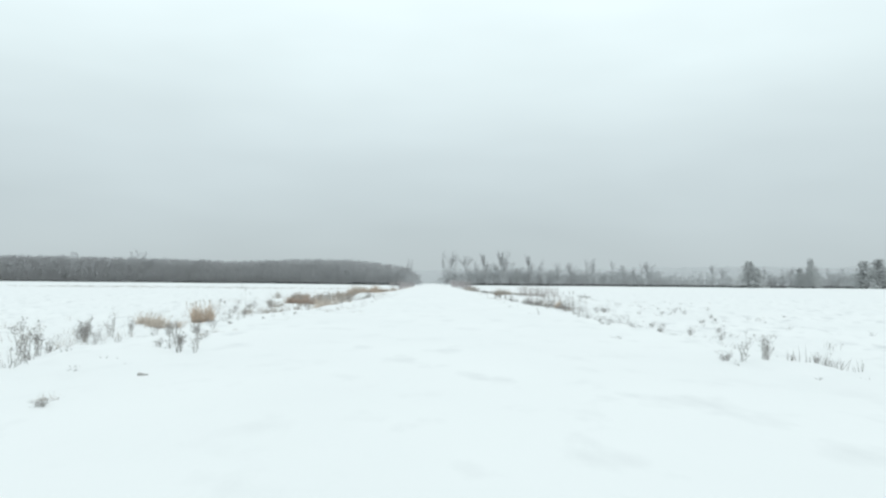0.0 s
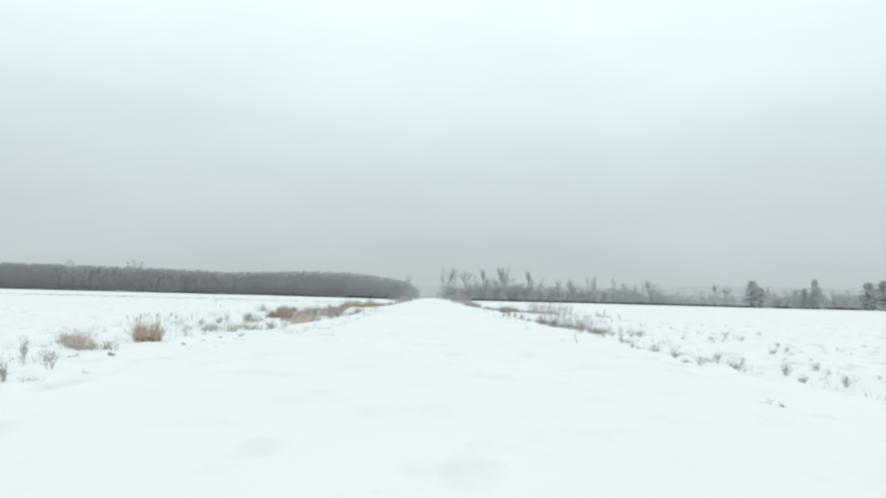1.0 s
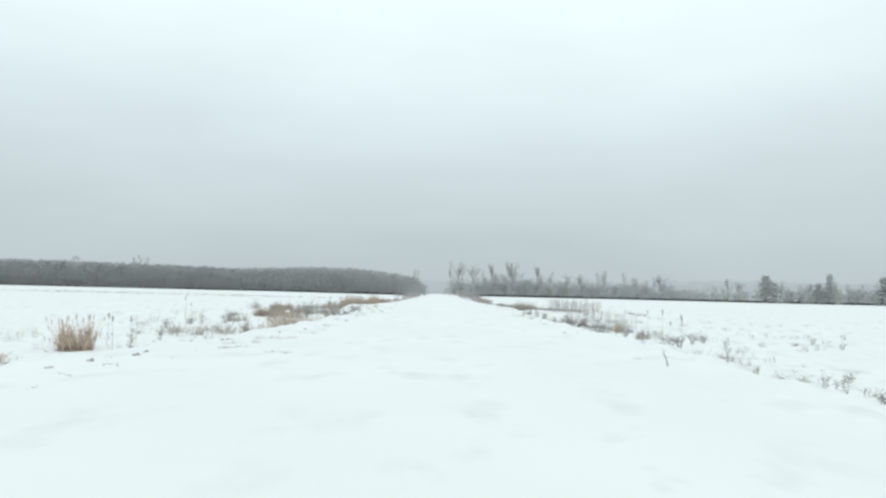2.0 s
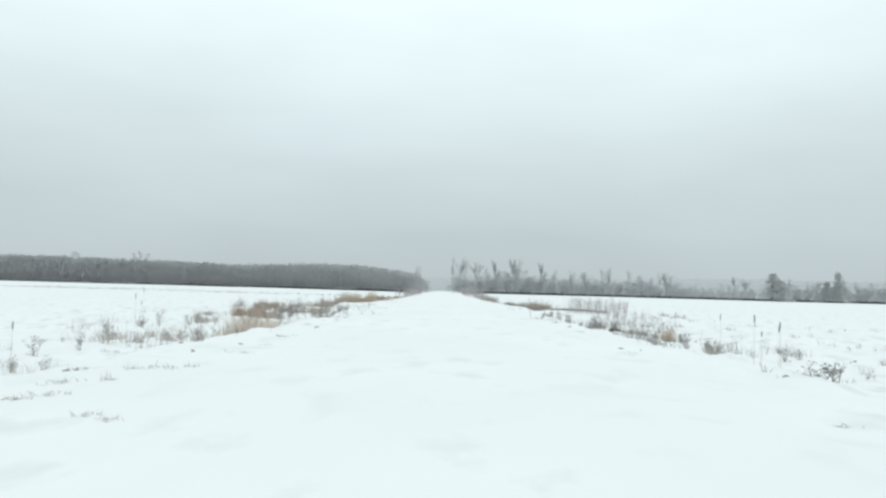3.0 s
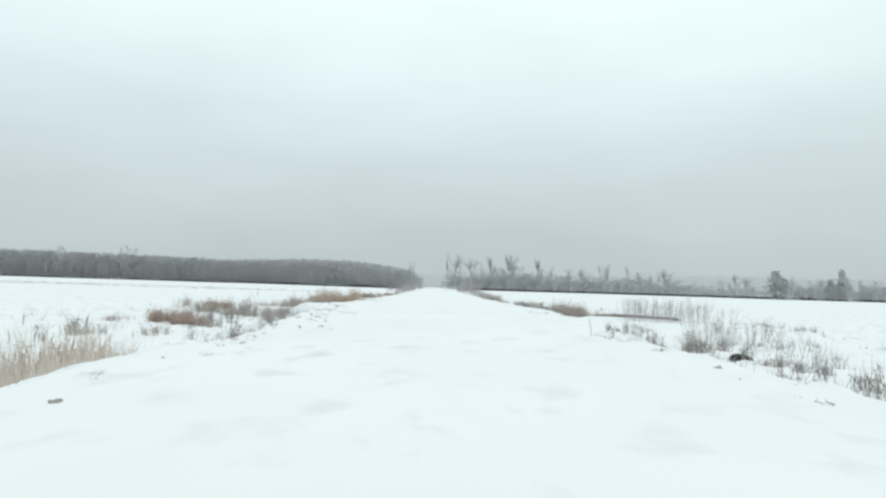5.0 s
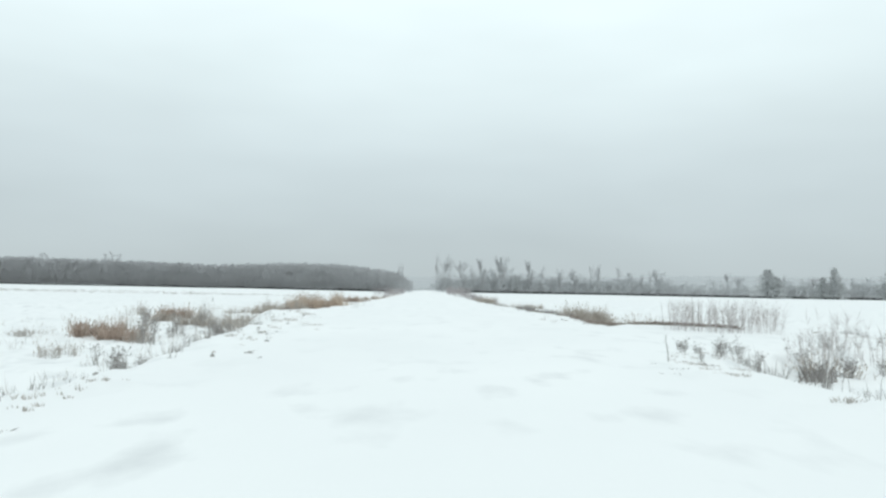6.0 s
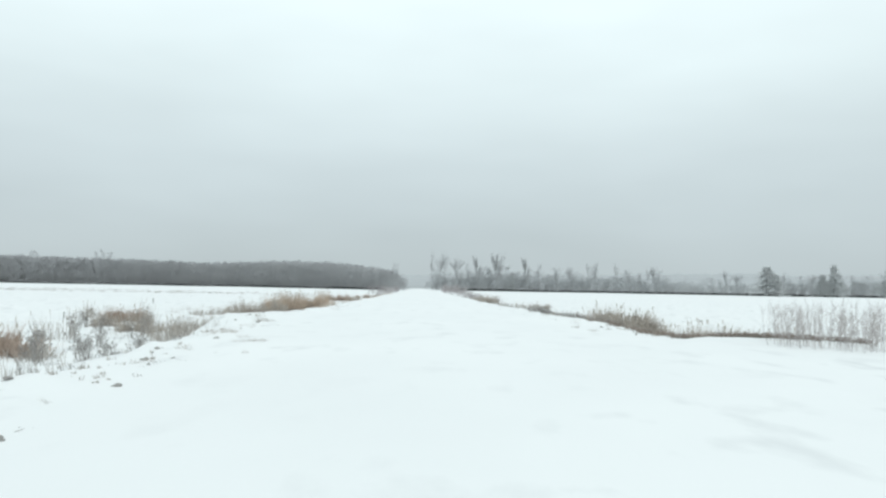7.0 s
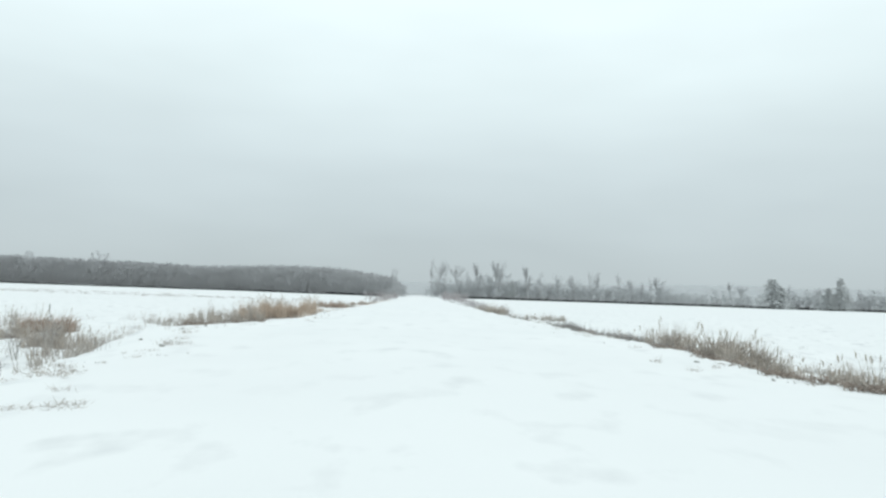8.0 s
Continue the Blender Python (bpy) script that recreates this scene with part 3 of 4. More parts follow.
grass_kind(31, 190, 0.12, 1.0, 0.0085, STRAW, "dense clump of pale dry grass standing in snow", "dry grass along the left ditch", [
    (-11.6, 34.0, 1.5, 0.84), (-13.6, 36.6, 1.0, 0.8)])
grass_kind(42, 150, 0.12, 0.9, 0.0095, DULL, "greyish stand of dry grass with upright stems", "dry grass along the left ditch", [
    (-12.0, 83.1, 1.8, 0.95), (-12.6, 83.6, 1.2, 1.2), (-14.8, 85.6, 1.1, 1.0), (-12.3, 100.7, 1.9, 1.25), (-11.4, 106.0, 2.9, 1.45), (-11.3, 163.3, 4.8, 1.0)])
grass_kind(32, 250, 0.25, 0.9, 0.0095, GOLD, "thick golden stand of dry reed grass", "dry grass along the left ditch", [
    (-11.6, 39.4, 1.15, 1.4), (-10.8, 110.5, 3.0, 1.55), (-10.2, 115.3, 3.9, 1.7), (-9.6, 120.5, 3.0, 1.65)])
grass_kind(33, 170, 0.12, 1.1, 0.010, BROWN, "thick brown clump of matted dry grass", "dry grass along the left ditch", [
    (-11.9, 71.4, 0.9, 1.2), (-11.3, 71.0, 1.1, 0.95), (-12.7, 72.0, 1.3, 0.9), (-13.6, 72.6, 1.1, 0.95), (-15.1, 89.0, 1.7, 0.84), (-15.4, 89.3, 2.1, 1.04), (-11.1, 157.5, 3.0, 1.3), (-9.6, 187.5, 3.8, 0.96)])
grass_kind(34, 125, 0.08, 1.2, 0.0085, STRAW, "pale dry grass clump on the road bank", "dry grass on the left bank", [
    (-6.1, 43.9, 0.8, 0.55), (-6.2, 44.9, 0.9, 0.8), (-6.3, 45.9, 1.0, 1.1), (-6.4, 46.9, 1.0, 1.32), (-6.5, 47.9, 1.0, 1.42),
    (-6.7, 48.9, 1.0, 1.45), (-6.8, 49.9, 1.0, 1.42), (-6.9, 50.9, 1.0, 1.3), (-7.0, 52.0, 0.9, 1.05), (-8.8, 83.5, 0.8, 0.7)])
grass_kind(35, 58, 0.25, 0.6, 0.008, GREY, "thin grey dead stems standing in snow", "dead stems along the left ditch", [
    (-9.5, 49.1, 0.9, 0.5), (-11.6, 48.5, 1.1, 0.5), (-10.6, 47.6, 1.0, 0.75), (-10.4, 50.4, 1.5, 0.56), (-12.8, 63.1, 0.9, 0.81), (-12.8, 64.0, 1.1, 0.63), (-10.5, 64.6, 1.0, 0.6),
    (-15.1, 71.7, 1.5, 0.37), (-13.3, 77.6, 1.0, 1.14), (-10.2, 78.3, 0.6, 1.49), (-18.5, 92.6, 1.5, 1.12), (-13.8, 99.5, 1.9, 0.7),
    (-10.0, 70.0, 1.3, 0.8), (-8.4, 75.4, 1.0, 0.85), (-8.0, 76.6, 1.0, 0.9), (-9.4, 78.6, 0.9, 0.95), (-9.6, 80.6, 1.1, 0.9), (-8.9, 81.5, 0.7, 1.0),
    (-8.0, 48.5, 1.0, 0.7), (-10.0, 82.5, 1.0, 0.9), (-9.2, 84.5, 1.0, 0.85), (-7.3, 81.0, 0.8, 0.75), (-6.8, 83.0, 0.9, 0.7), (-6.5, 85.5, 0.9, 0.65), (-7.2, 79.9, 0.6, 0.5)])
grass_kind(36, 75, 0.6, 0.6, 0.008, GREY, "thin grey dead stems on the snowy bank", "dead stems along the right bank", [
    (7.4, 41.8, 0.4, 0.4), (7.6, 53.0, 0.8, 0.4), (7.7, 56.8, 1.0, 0.44)])
grass_kind(37, 80, 0.6, 0.6, 0.010, GREY, "grey-brown dead stems beside the snowy field", "dead stems along the right bank", [
    (7.8, 70.9, 1.0, 0.35), (9.8, 75.5, 1.5, 0.42), (6.9, 78.7, 1.1, 0.4), (6.6, 86.9, 1.5, 0.4), (6.8, 92.7, 1.6, 0.53), (6.7, 103.7, 2.2, 0.45), (6.4, 108.0, 1.7, 0.52), (9.9, 117.1, 3.4, 0.6)])
grass_kind(40, 26, 0.15, 0.5, 0.013, WEED, "thin dark upright dead stems on the snowy bank", "dead stems along the right bank", [
    (7.95, 52.3, 0.6, 0.42), (7.85, 51.2, 0.6, 0.45), (7.8, 50.2, 0.6, 0.48), (7.8, 49.3, 0.65, 0.52), (7.7, 48.5, 0.6, 0.5), (8.4, 47.4, 0.5, 0.36), (7.1, 56.2, 0.6, 0.72), (6.8, 55.6, 0.5, 0.66)])
grass_kind(41, 110, 0.15, 0.8, 0.012, GOLD, "small golden grass clump among dark stems", "dry grass along the right bank", [(7.85, 47.9, 0.55, 0.7)])
grass_kind(38, 230, 0.10, 0.9, 0.009, DULL, "golden dry grass clump along the road edge", "dry grass along the right bank", [
    (6.8, 72.4, 0.9, 0.8), (6.9, 73.4, 1.0, 0.85), (6.9, 74.6, 1.2, 0.9), (7.1, 75.7, 1.2, 0.95), (6.8, 76.6, 1.1, 0.85), (6.8, 77.6, 1.0, 1.15), (6.8, 79.2, 0.9, 0.85), (6.8, 81.0, 0.9, 0.75)])
grass_kind(39, 240, 0.12, 1.0, 0.009, DULL, "dull tan dry grass clump along the road edge", "dry grass along the right bank", [
    (8.8, 68.3, 0.9, 0.85), (7.5, 69.2, 1.1, 0.85), (9.6, 68.6, 0.8, 0.8), (8.4, 69.2, 0.9, 0.9), (7.2, 70.4, 0.9, 0.8),
    (7.1, 71.6, 0.8, 0.65), (7.0, 72.6, 0.8, 0.65), (6.9, 84.0, 0.9, 0.6), (5.6, 113.0, 1.2, 0.9), (5.9, 116.0, 1.3, 0.95), (6.4, 126.0, 1.8, 0.8), (7.8, 145.7, 2.0, 0.9)])


def weed_shape(rng, stems_count):
    """Branching stems and dried flower heads of a dead weed, one metre wide and tall."""
    stems, heads = Shape(), Shape()
    for _ in range(stems_count):
        a, d = rng.uniform(0, 6.3), rng.uniform(0, 0.22)
        foot = Vector((math.cos(a) * d, math.sin(a) * d, -0.12))
        top = foot + Vector((rng.uniform(-0.25, 0.25), rng.uniform(-0.25, 0.25), rng.uniform(0.6, 1.08)))
        stems.tube([foot, foot.lerp(top, 0.5) + Vector((rng.uniform(-0.03, 0.03), 0, 0)), top], [0.015, 0.011], 4)
        for _ in range(rng.randint(4, 7)):
            s = foot.lerp(top, rng.uniform(0.35, 0.95))
            e = s + Vector((rng.uniform(-0.26, 0.26), rng.uniform(-0.26, 0.26), rng.uniform(0.06, 0.28)))
            stems.tube([s, s.lerp(e, 0.5) + Vector((0, 0, -0.02)), e], [0.0075, 0.0055], 3)
            heads.bead(e, rng.uniform(0.012, 0.03), 1.4)
            for _ in range(2):
                q = s.lerp(e, rng.uniform(0.4, 0.9))
                g = q + Vector((rng.uniform(-0.1, 0.1), rng.uniform(-0.1, 0.1), rng.uniform(0.02, 0.12)))
                stems.tube([q, g], [0.0045], 3)
                heads.bead(g, rng.uniform(0.01, 0.022), 1.3)
    return stems, heads


def build_weeds():
    rng = random.Random(41)
    rows = [
        (-10.1, 19.3, 0.8, 1.1), (-10.9, 20.6, 0.7, 0.95), (-9.7, 19.8, 0.5, 0.7), (-11.6, 25.8, 0.9, 0.95), (-11.5, 27.7, 0.5, 0.65), (-5.4, 62.4, 0.4, 0.34), (-5.5, 63.5, 0.4, 0.26),
        (-3.86, 11.9, 0.35, 0.5), (-3.55, 11.65, 0.3, 0.36), (-4.2, 12.5, 0.3, 0.3), (-4.5, 12.8, 0.3, 0.2), (-4.45, 13.8, 0.25, 0.25), (-4.1, 13.6, 0.25, 0.35), (-4.35, 14.95, 0.25, 0.18),
        (-3.3, 6.6, 0.3, 0.12), (-12.8, 28.6, 0.8, 0.8), (-5.9, 40.2, 0.35, 0.4), (-6.1, 41.3, 0.5, 0.42), (-5.25, 41.3, 0.22, 0.32)]
    right = [
        (4.27, 11.1, 0.3, 0.22), (4.4, 10.8, 0.3, 0.42), (4.95, 11.4, 0.2, 0.42), (5.1, 11.6, 0.3, 0.42), (5.6, 11.1, 0.2, 0.25), (6.0, 11.4, 0.28, 0.28), (8.4, 28.0, 0.5, 0.4), (9.0, 26.6, 0.5, 0.4), (5.57, 18.7, 0.25, 0.22), (5.15, 20.96, 0.14, 0.26), (4.87, 21.04, 0.25, 0.17),
        (4.9, 21.9, 0.4, 0.1), (5.06, 23.06, 0.28, 0.22), (4.88, 24.05, 0.32, 0.23), (5.6, 24.9, 0.2, 0.26), (5.8, 24.4, 0.25, 0.26), (5.1, 26.6, 0.15, 0.22), (5.2, 25.9, 0.2, 0.12),
        (5.2, 28.1, 0.25, 0.5), (5.4, 29.0, 0.5, 0.14), (5.5, 32.2, 0.9, 0.34)]
    more = [
        (6.1, 27.3, 0.5, 0.36), (5.6, 28.8, 0.5, 0.26), (6.0, 29.7, 0.7, 0.22), (5.9, 53.4, 0.3, 0.48), (5.3, 55.8, 0.4, 0.45),
        (5.8, 55.9, 0.5, 0.18), (4.7, 56.2, 0.3, 0.36), (5.0, 56.3, 0.3, 0.32), (5.9, 56.7, 0.8, 0.25), (7.1, 56.5, 0.5, 0.6),
        (8.0, 56.6, 0.8, 0.45), (5.0, 57.2, 0.4, 0.3), (8.8, 56.8, 0.7, 0.4), (-4.9, 54.3, 0.4, 0.6), (-5.2, 55.2, 0.5, 0.75), (-5.5, 56.2, 0.5, 0.8), (-4.7, 57.4, 0.4, 0.45), (-4.4, 57.9, 0.2, 0.34), (-5.2, 61.3, 0.6, 0.5), (-5.0, 61.8, 0.4, 0.45)]
    far = [
        (7.4, 44.5, 0.5, 0.35), (7.6, 45.5, 0.5, 0.4), (7.2, 42.0, 0.5, 0.35), (7.9, 44.0, 0.4, 0.4), (8.3, 43.3, 0.5, 0.45), (8.8, 40.9, 0.6, 0.4), (9.2, 41.0, 0.5, 0.35),
        (4.9, 55.0, 0.4, 0.42), (5.3, 55.1, 0.4, 0.45), (5.7, 55.3, 0.4, 0.4),
        (7.0, 43.0, 0.4, 0.35), (7.7, 42.9, 0.7, 0.42), (8.1, 41.2, 0.3, 0.28), (8.0, 46.4, 0.6, 0.42), (6.9, 55.6, 0.6, 0.45), (7.4, 53.5, 0.6, 0.5)]
    ditch = [
        (-6.4, 65.6, 0.8, 0.55), (-7.0, 66.5, 0.7, 0.5), (-6.2, 66.1, 0.5, 0.4), (-7.0, 68.8, 0.6, 0.5), (-6.4, 67.6, 0.5, 0.4), (-9.1, 68.0, 0.8, 0.95),
        (-9.9, 69.3, 0.7, 1.05), (-11.0, 80.5, 0.9, 1.3), (-10.2, 74.0, 0.9, 1.0), (-6.5, 58.6, 0.4, 0.5), (-5.6, 57.5, 0.5, 0.4), (-5.2, 57.2, 0.4, 0.3),
        (-5.3, 60.0, 0.25, 0.35), (-6.2, 63.3, 0.5, 0.4), (-5.9, 64.4, 0.5, 0.38), (-7.6, 70.5, 0.7, 1.0), (-11.8, 76.0, 0.8, 0.9), (-8.4, 62.0, 0.6, 0.6)]
    field = [
        (9.0, 23.8, 0.5, 0.45), (7.3, 20.3, 0.4, 0.3), (7.45, 19.8, 0.3, 0.3), (7.7, 19.4, 0.3, 0.25), (10.6, 28.3, 0.6, 0.4), (12.1, 34.3, 0.6, 0.45), (12.7, 38.5, 0.6, 0.4),
        (13.0, 41.0, 0.6, 0.4), (13.1, 35.4, 0.5, 0.3), (17.8, 38.6, 0.5, 0.25), (10.8, 40.0, 0.7, 0.3), (16.3, 45.2, 0.6, 0.35), (8.9, 31.0, 0.6, 0.4), (6.8, 21.2, 0.35, 0.35),
        (6.8, 23.4, 0.5, 0.3)]
    bank = [
        (7.6, 24.0, 0.4, 0.3), (13.5, 37.0, 0.5, 0.4), (12.2, 40.6, 0.5, 0.35), (7.7, 25.2, 0.4, 0.3), (5.6, 24.3, 0.4, 0.34), (5.5, 25.9, 0.4, 0.34),
        (9.7, 58.2, 0.5, 0.4), (10.7, 58.3, 0.5, 0.4), (8.5, 58.4, 0.6, 0.5), (4.5, 54.7, 0.3, 0.38)]
    crest = [
        (-4.95, 16.3, 0.45, 0.34), (-4.9, 17.4, 0.4, 0.3), (-5.1, 15.2, 0.5, 0.3), (-5.5, 16.3, 0.3, 0.3), (-12.9, 29.2, 0.5, 0.9), (-11.1, 27.0, 0.35, 1.0), (-12.0, 26.8, 0.8, 0.5),
        (-11.1, 28.6, 0.5, 0.8)]
    low = [
        (-10.5, 20.7, 0.6, 1.1), (-10.9, 25.2, 0.6, 0.6), (-9.8, 27.4, 0.5, 0.5), (-13.2, 52.0, 0.8, 0.6), (-13.0, 55.0, 0.9, 0.7), (-13.3, 58.0, 0.9, 0.8),
        (-12.6, 60.0, 0.8, 0.6), (-13.4, 64.0, 1.0, 0.8), (-9.8, 39.2, 0.45, 0.5), (-9.3, 39.6, 0.5, 0.35), (-11.1, 42.6, 0.7, 0.6), (-10.9, 44.8, 0.5, 0.6),
        (-9.8, 72.1, 0.7, 0.7), (-9.5, 72.5, 0.6, 0.6), (-11.4, 77.4, 0.8, 0.9), (-13.8, 80.3, 0.9, 0.9), (-15.2, 84.6, 0.9, 1.0), (-10.5, 77.6, 0.7, 0.9), (-8.5, 72.9, 0.6, 0.5)]
    every = rows + right + more + far + ditch + [(x, y, w * 0.75, h * 0.7) for x, y, w, h in field + bank] + crest + low
    for v in range(4):
        stems, heads = weed_shape(rng, 4 + v)
        root = thing("dead_weed", "dark branching dead weed poking out of snow", "weed", "weeds along the road edge",
                     [("foliage", stems, WEED, ""), ("dried_bloom", heads, WEED, "dry dark brown bloom")])
        for ob in root.children:
            tagged(ob, kind="stuff")
        spread_copies(root, every[v::4], rng)


def build_stalks():
    rng = random.Random(42)
    stalk, head = Shape(), Shape()
    stalk.tube([Vector((0, 0, -0.05)), Vector((0.2, 0, 0.5)), Vector((0.3, 0.1, 0.98))], [0.08, 0.055], 5)
    head.tube([Vector((0.29, 0.1, 0.84)), Vector((0.3, 0.1, 0.88)), Vector((0.3, 0.1, 0.97)), Vector((0.3, 0.1, 1.0))], [0.10, 0.24, 0.22], 6)
    root = thing("reed_stalk", "single tall dry reed stalk above the snow", "reed", "lone reed stalks",
                 [("stalk", stalk, GREY, ""), ("seed_head", head, WEED, "dark brown tufted seed head")])
    rows = [(7.13, 38.7, 0.08, 1.27), (7.57, 39.4, 0.08, 0.85), (7.73, 38.7, 0.08, 1.1), (7.5, 41.8, 0.07, 1.14), (8.25, 48.2, 0.06, 1.05), (7.9, 39.2, 0.07, 1.0), (-14.7, 59.5, 0.045, 1.9), (-11.1, 40.4, 0.12, 1.2),
            (-10.6, 39.7, 0.12, 1.15), (-9.9, 78.0, 0.08, 1.5), (-9.8, 39.1, 0.09, 1.25), (-13.3, 55.1, 0.1, 1.6), (-12.9, 54.6, 0.08, 1.2), (-7.2, 54.5, 0.06, 0.9), (-9.9, 71.0, 0.07, 1.3)]
    spread_copies(root, rows, rng)


def build_shrubs():
    rng = random.Random(43)
    rows = [(7.5, 64.9, 0.8, 1.0), (7.9, 64.5, 0.9, 1.05), (8.4, 65.0, 0.9, 1.1), (8.8, 64.2, 0.9, 1.0), (9.4, 65.2, 1.0, 1.1), (10.0, 64.4, 0.9, 1.0),
            (7.8, 65.4, 0.8, 1.0), (9.1, 63.9, 0.8, 0.95), (10.4, 65.3, 0.9, 1.05), (8.3, 63.8, 0.7, 0.9), (8.4, 58.0, 1.0, 1.15),
            (9.3, 57.6, 1.0, 1.1), (7.4, 57.0, 0.8, 0.9)]
    for v in range(3):
        stems, twigs = Shape(), Shape()
        for _ in range(17):
            a, d = rng.uniform(0, 6.3), 0.5 * math.sqrt(rng.random())
            foot = Vector((math.cos(a) * d, math.sin(a) * d, -0.05))
            top = foot + Vector((math.cos(a) * rng.uniform(0, 0.3), math.sin(a) * rng.uniform(0, 0.3), rng.uniform(0.6, 1.0)))
            mid = foot.lerp(top, 0.5) + Vector((rng.uniform(-0.04, 0.04), rng.uniform(-0.04, 0.04), 0))
            stems.tube([foot, mid, top], [0.0055, 0.004], 4)
            for _ in range(13):
                s = mid.lerp(top, rng.uniform(-0.4, 0.95))
                e = s + Vector((rng.uniform(-0.18, 0.18), rng.uniform(-0.18, 0.18), rng.uniform(0.06, 0.26)))
                twigs.tube([s, e], [0.0038], 3)
        root = thing("bare_shrub", "leafless pinkish-grey shrub of upright stems in snow", "shrub", "shrubs by the field entrance",
                     [("foliage", stems, TWIG, ""), ("twig_mass", twigs, TWIG, "fine upright pinkish-grey twigs")])
        for ob in root.children:
            tagged(ob, kind="stuff")
        spread_copies(root, rows[v::3], rng)


build_weeds()
build_stalks()
build_shrubs()


# ---- small things lying in the snow ----
def build_log():
    """A short bent log, thicker at the root end, lying on the bank."""
    bm = bmesh.new()
    rings, sides = 9, 14
    loops = []
    for n in range(rings):
        u = n / (rings - 1)
        centre = Vector((-0.36 + 0.72 * u, 0.05 * math.sin(3 * u), 0.12 - 0.42 * (u - 0.42) ** 2))
        r = (0.135 - 0.045 * u) * (0.8 if n in (0, rings - 1) else 1.0)
        loops.append([bm.verts.new(centre + Vector((0.02 * noise.noise((n, k, 1.5)), r * math.cos(2 * math.pi * k / sides), r * math.sin(2 * math.pi * k / sides)))
                                   * (1 + 0.05 * noise.noise((n * 0.9, k * 0.8, 3.0)))) for k in range(sides)])
    for one, two in zip(loops, loops[1:]):
        for k in range(sides):
            bm.faces.new((one[k], one[(k + 1) % sides], two[(k + 1) % sides], two[k]))
    bm.faces.new(loops[0])
    bm.faces.new(list(reversed(loops[-1])))
    bmesh.ops.recalc_face_normals(bm, faces=bm.faces)
    me = bpy.data.meshes.new("log")
    bm.to_mesh(me)
    me.materials.append(LOG)
    log = new("log", me)
    log.location, log.scale = (7.5, 54.0, ground_height(7.5, 54.0) + 0.01), (0.8, 0.8, 0.8)
    tagged(log, "short dark bent log lying on the snowy bank", "log")


def build_sticks():
    """Two bare broken sticks standing aslant in the road-edge snow."""
    rng = random.Random(52)
    bark, side = Shape(), Shape()
    bark.tube([Vector((0, 0, -0.1)), Vector((-0.03, 0, 0.35)), Vector((-0.13, 0.02, 0.7)), Vector((-0.2, 0.02, 1.0))], [0.028, 0.024, 0.017], 6)
    for h, out in ((0.45, 0.16), (0.62, -0.14), (0.8, 0.1)):
        p = Vector((-0.17 * h, 0.01, h))
        side.tube([p, p + Vector((out * 0.5, 0.05, 0.07)), p + Vector((out, 0.06, 0.17))], [0.013, 0.009], 4)
    root = thing("stick", "thin dark broken stick stuck aslant in snow", "stick", "sticks in the road edge", [("stem", bark, WEED, ""), ("side_twig", side, WEED, "short bare side twigs")])
    spread_copies(root, [(3.75, 26.8, 0.45, 0.33), (3.95, 54.7, 0.35, 0.52)], rng)


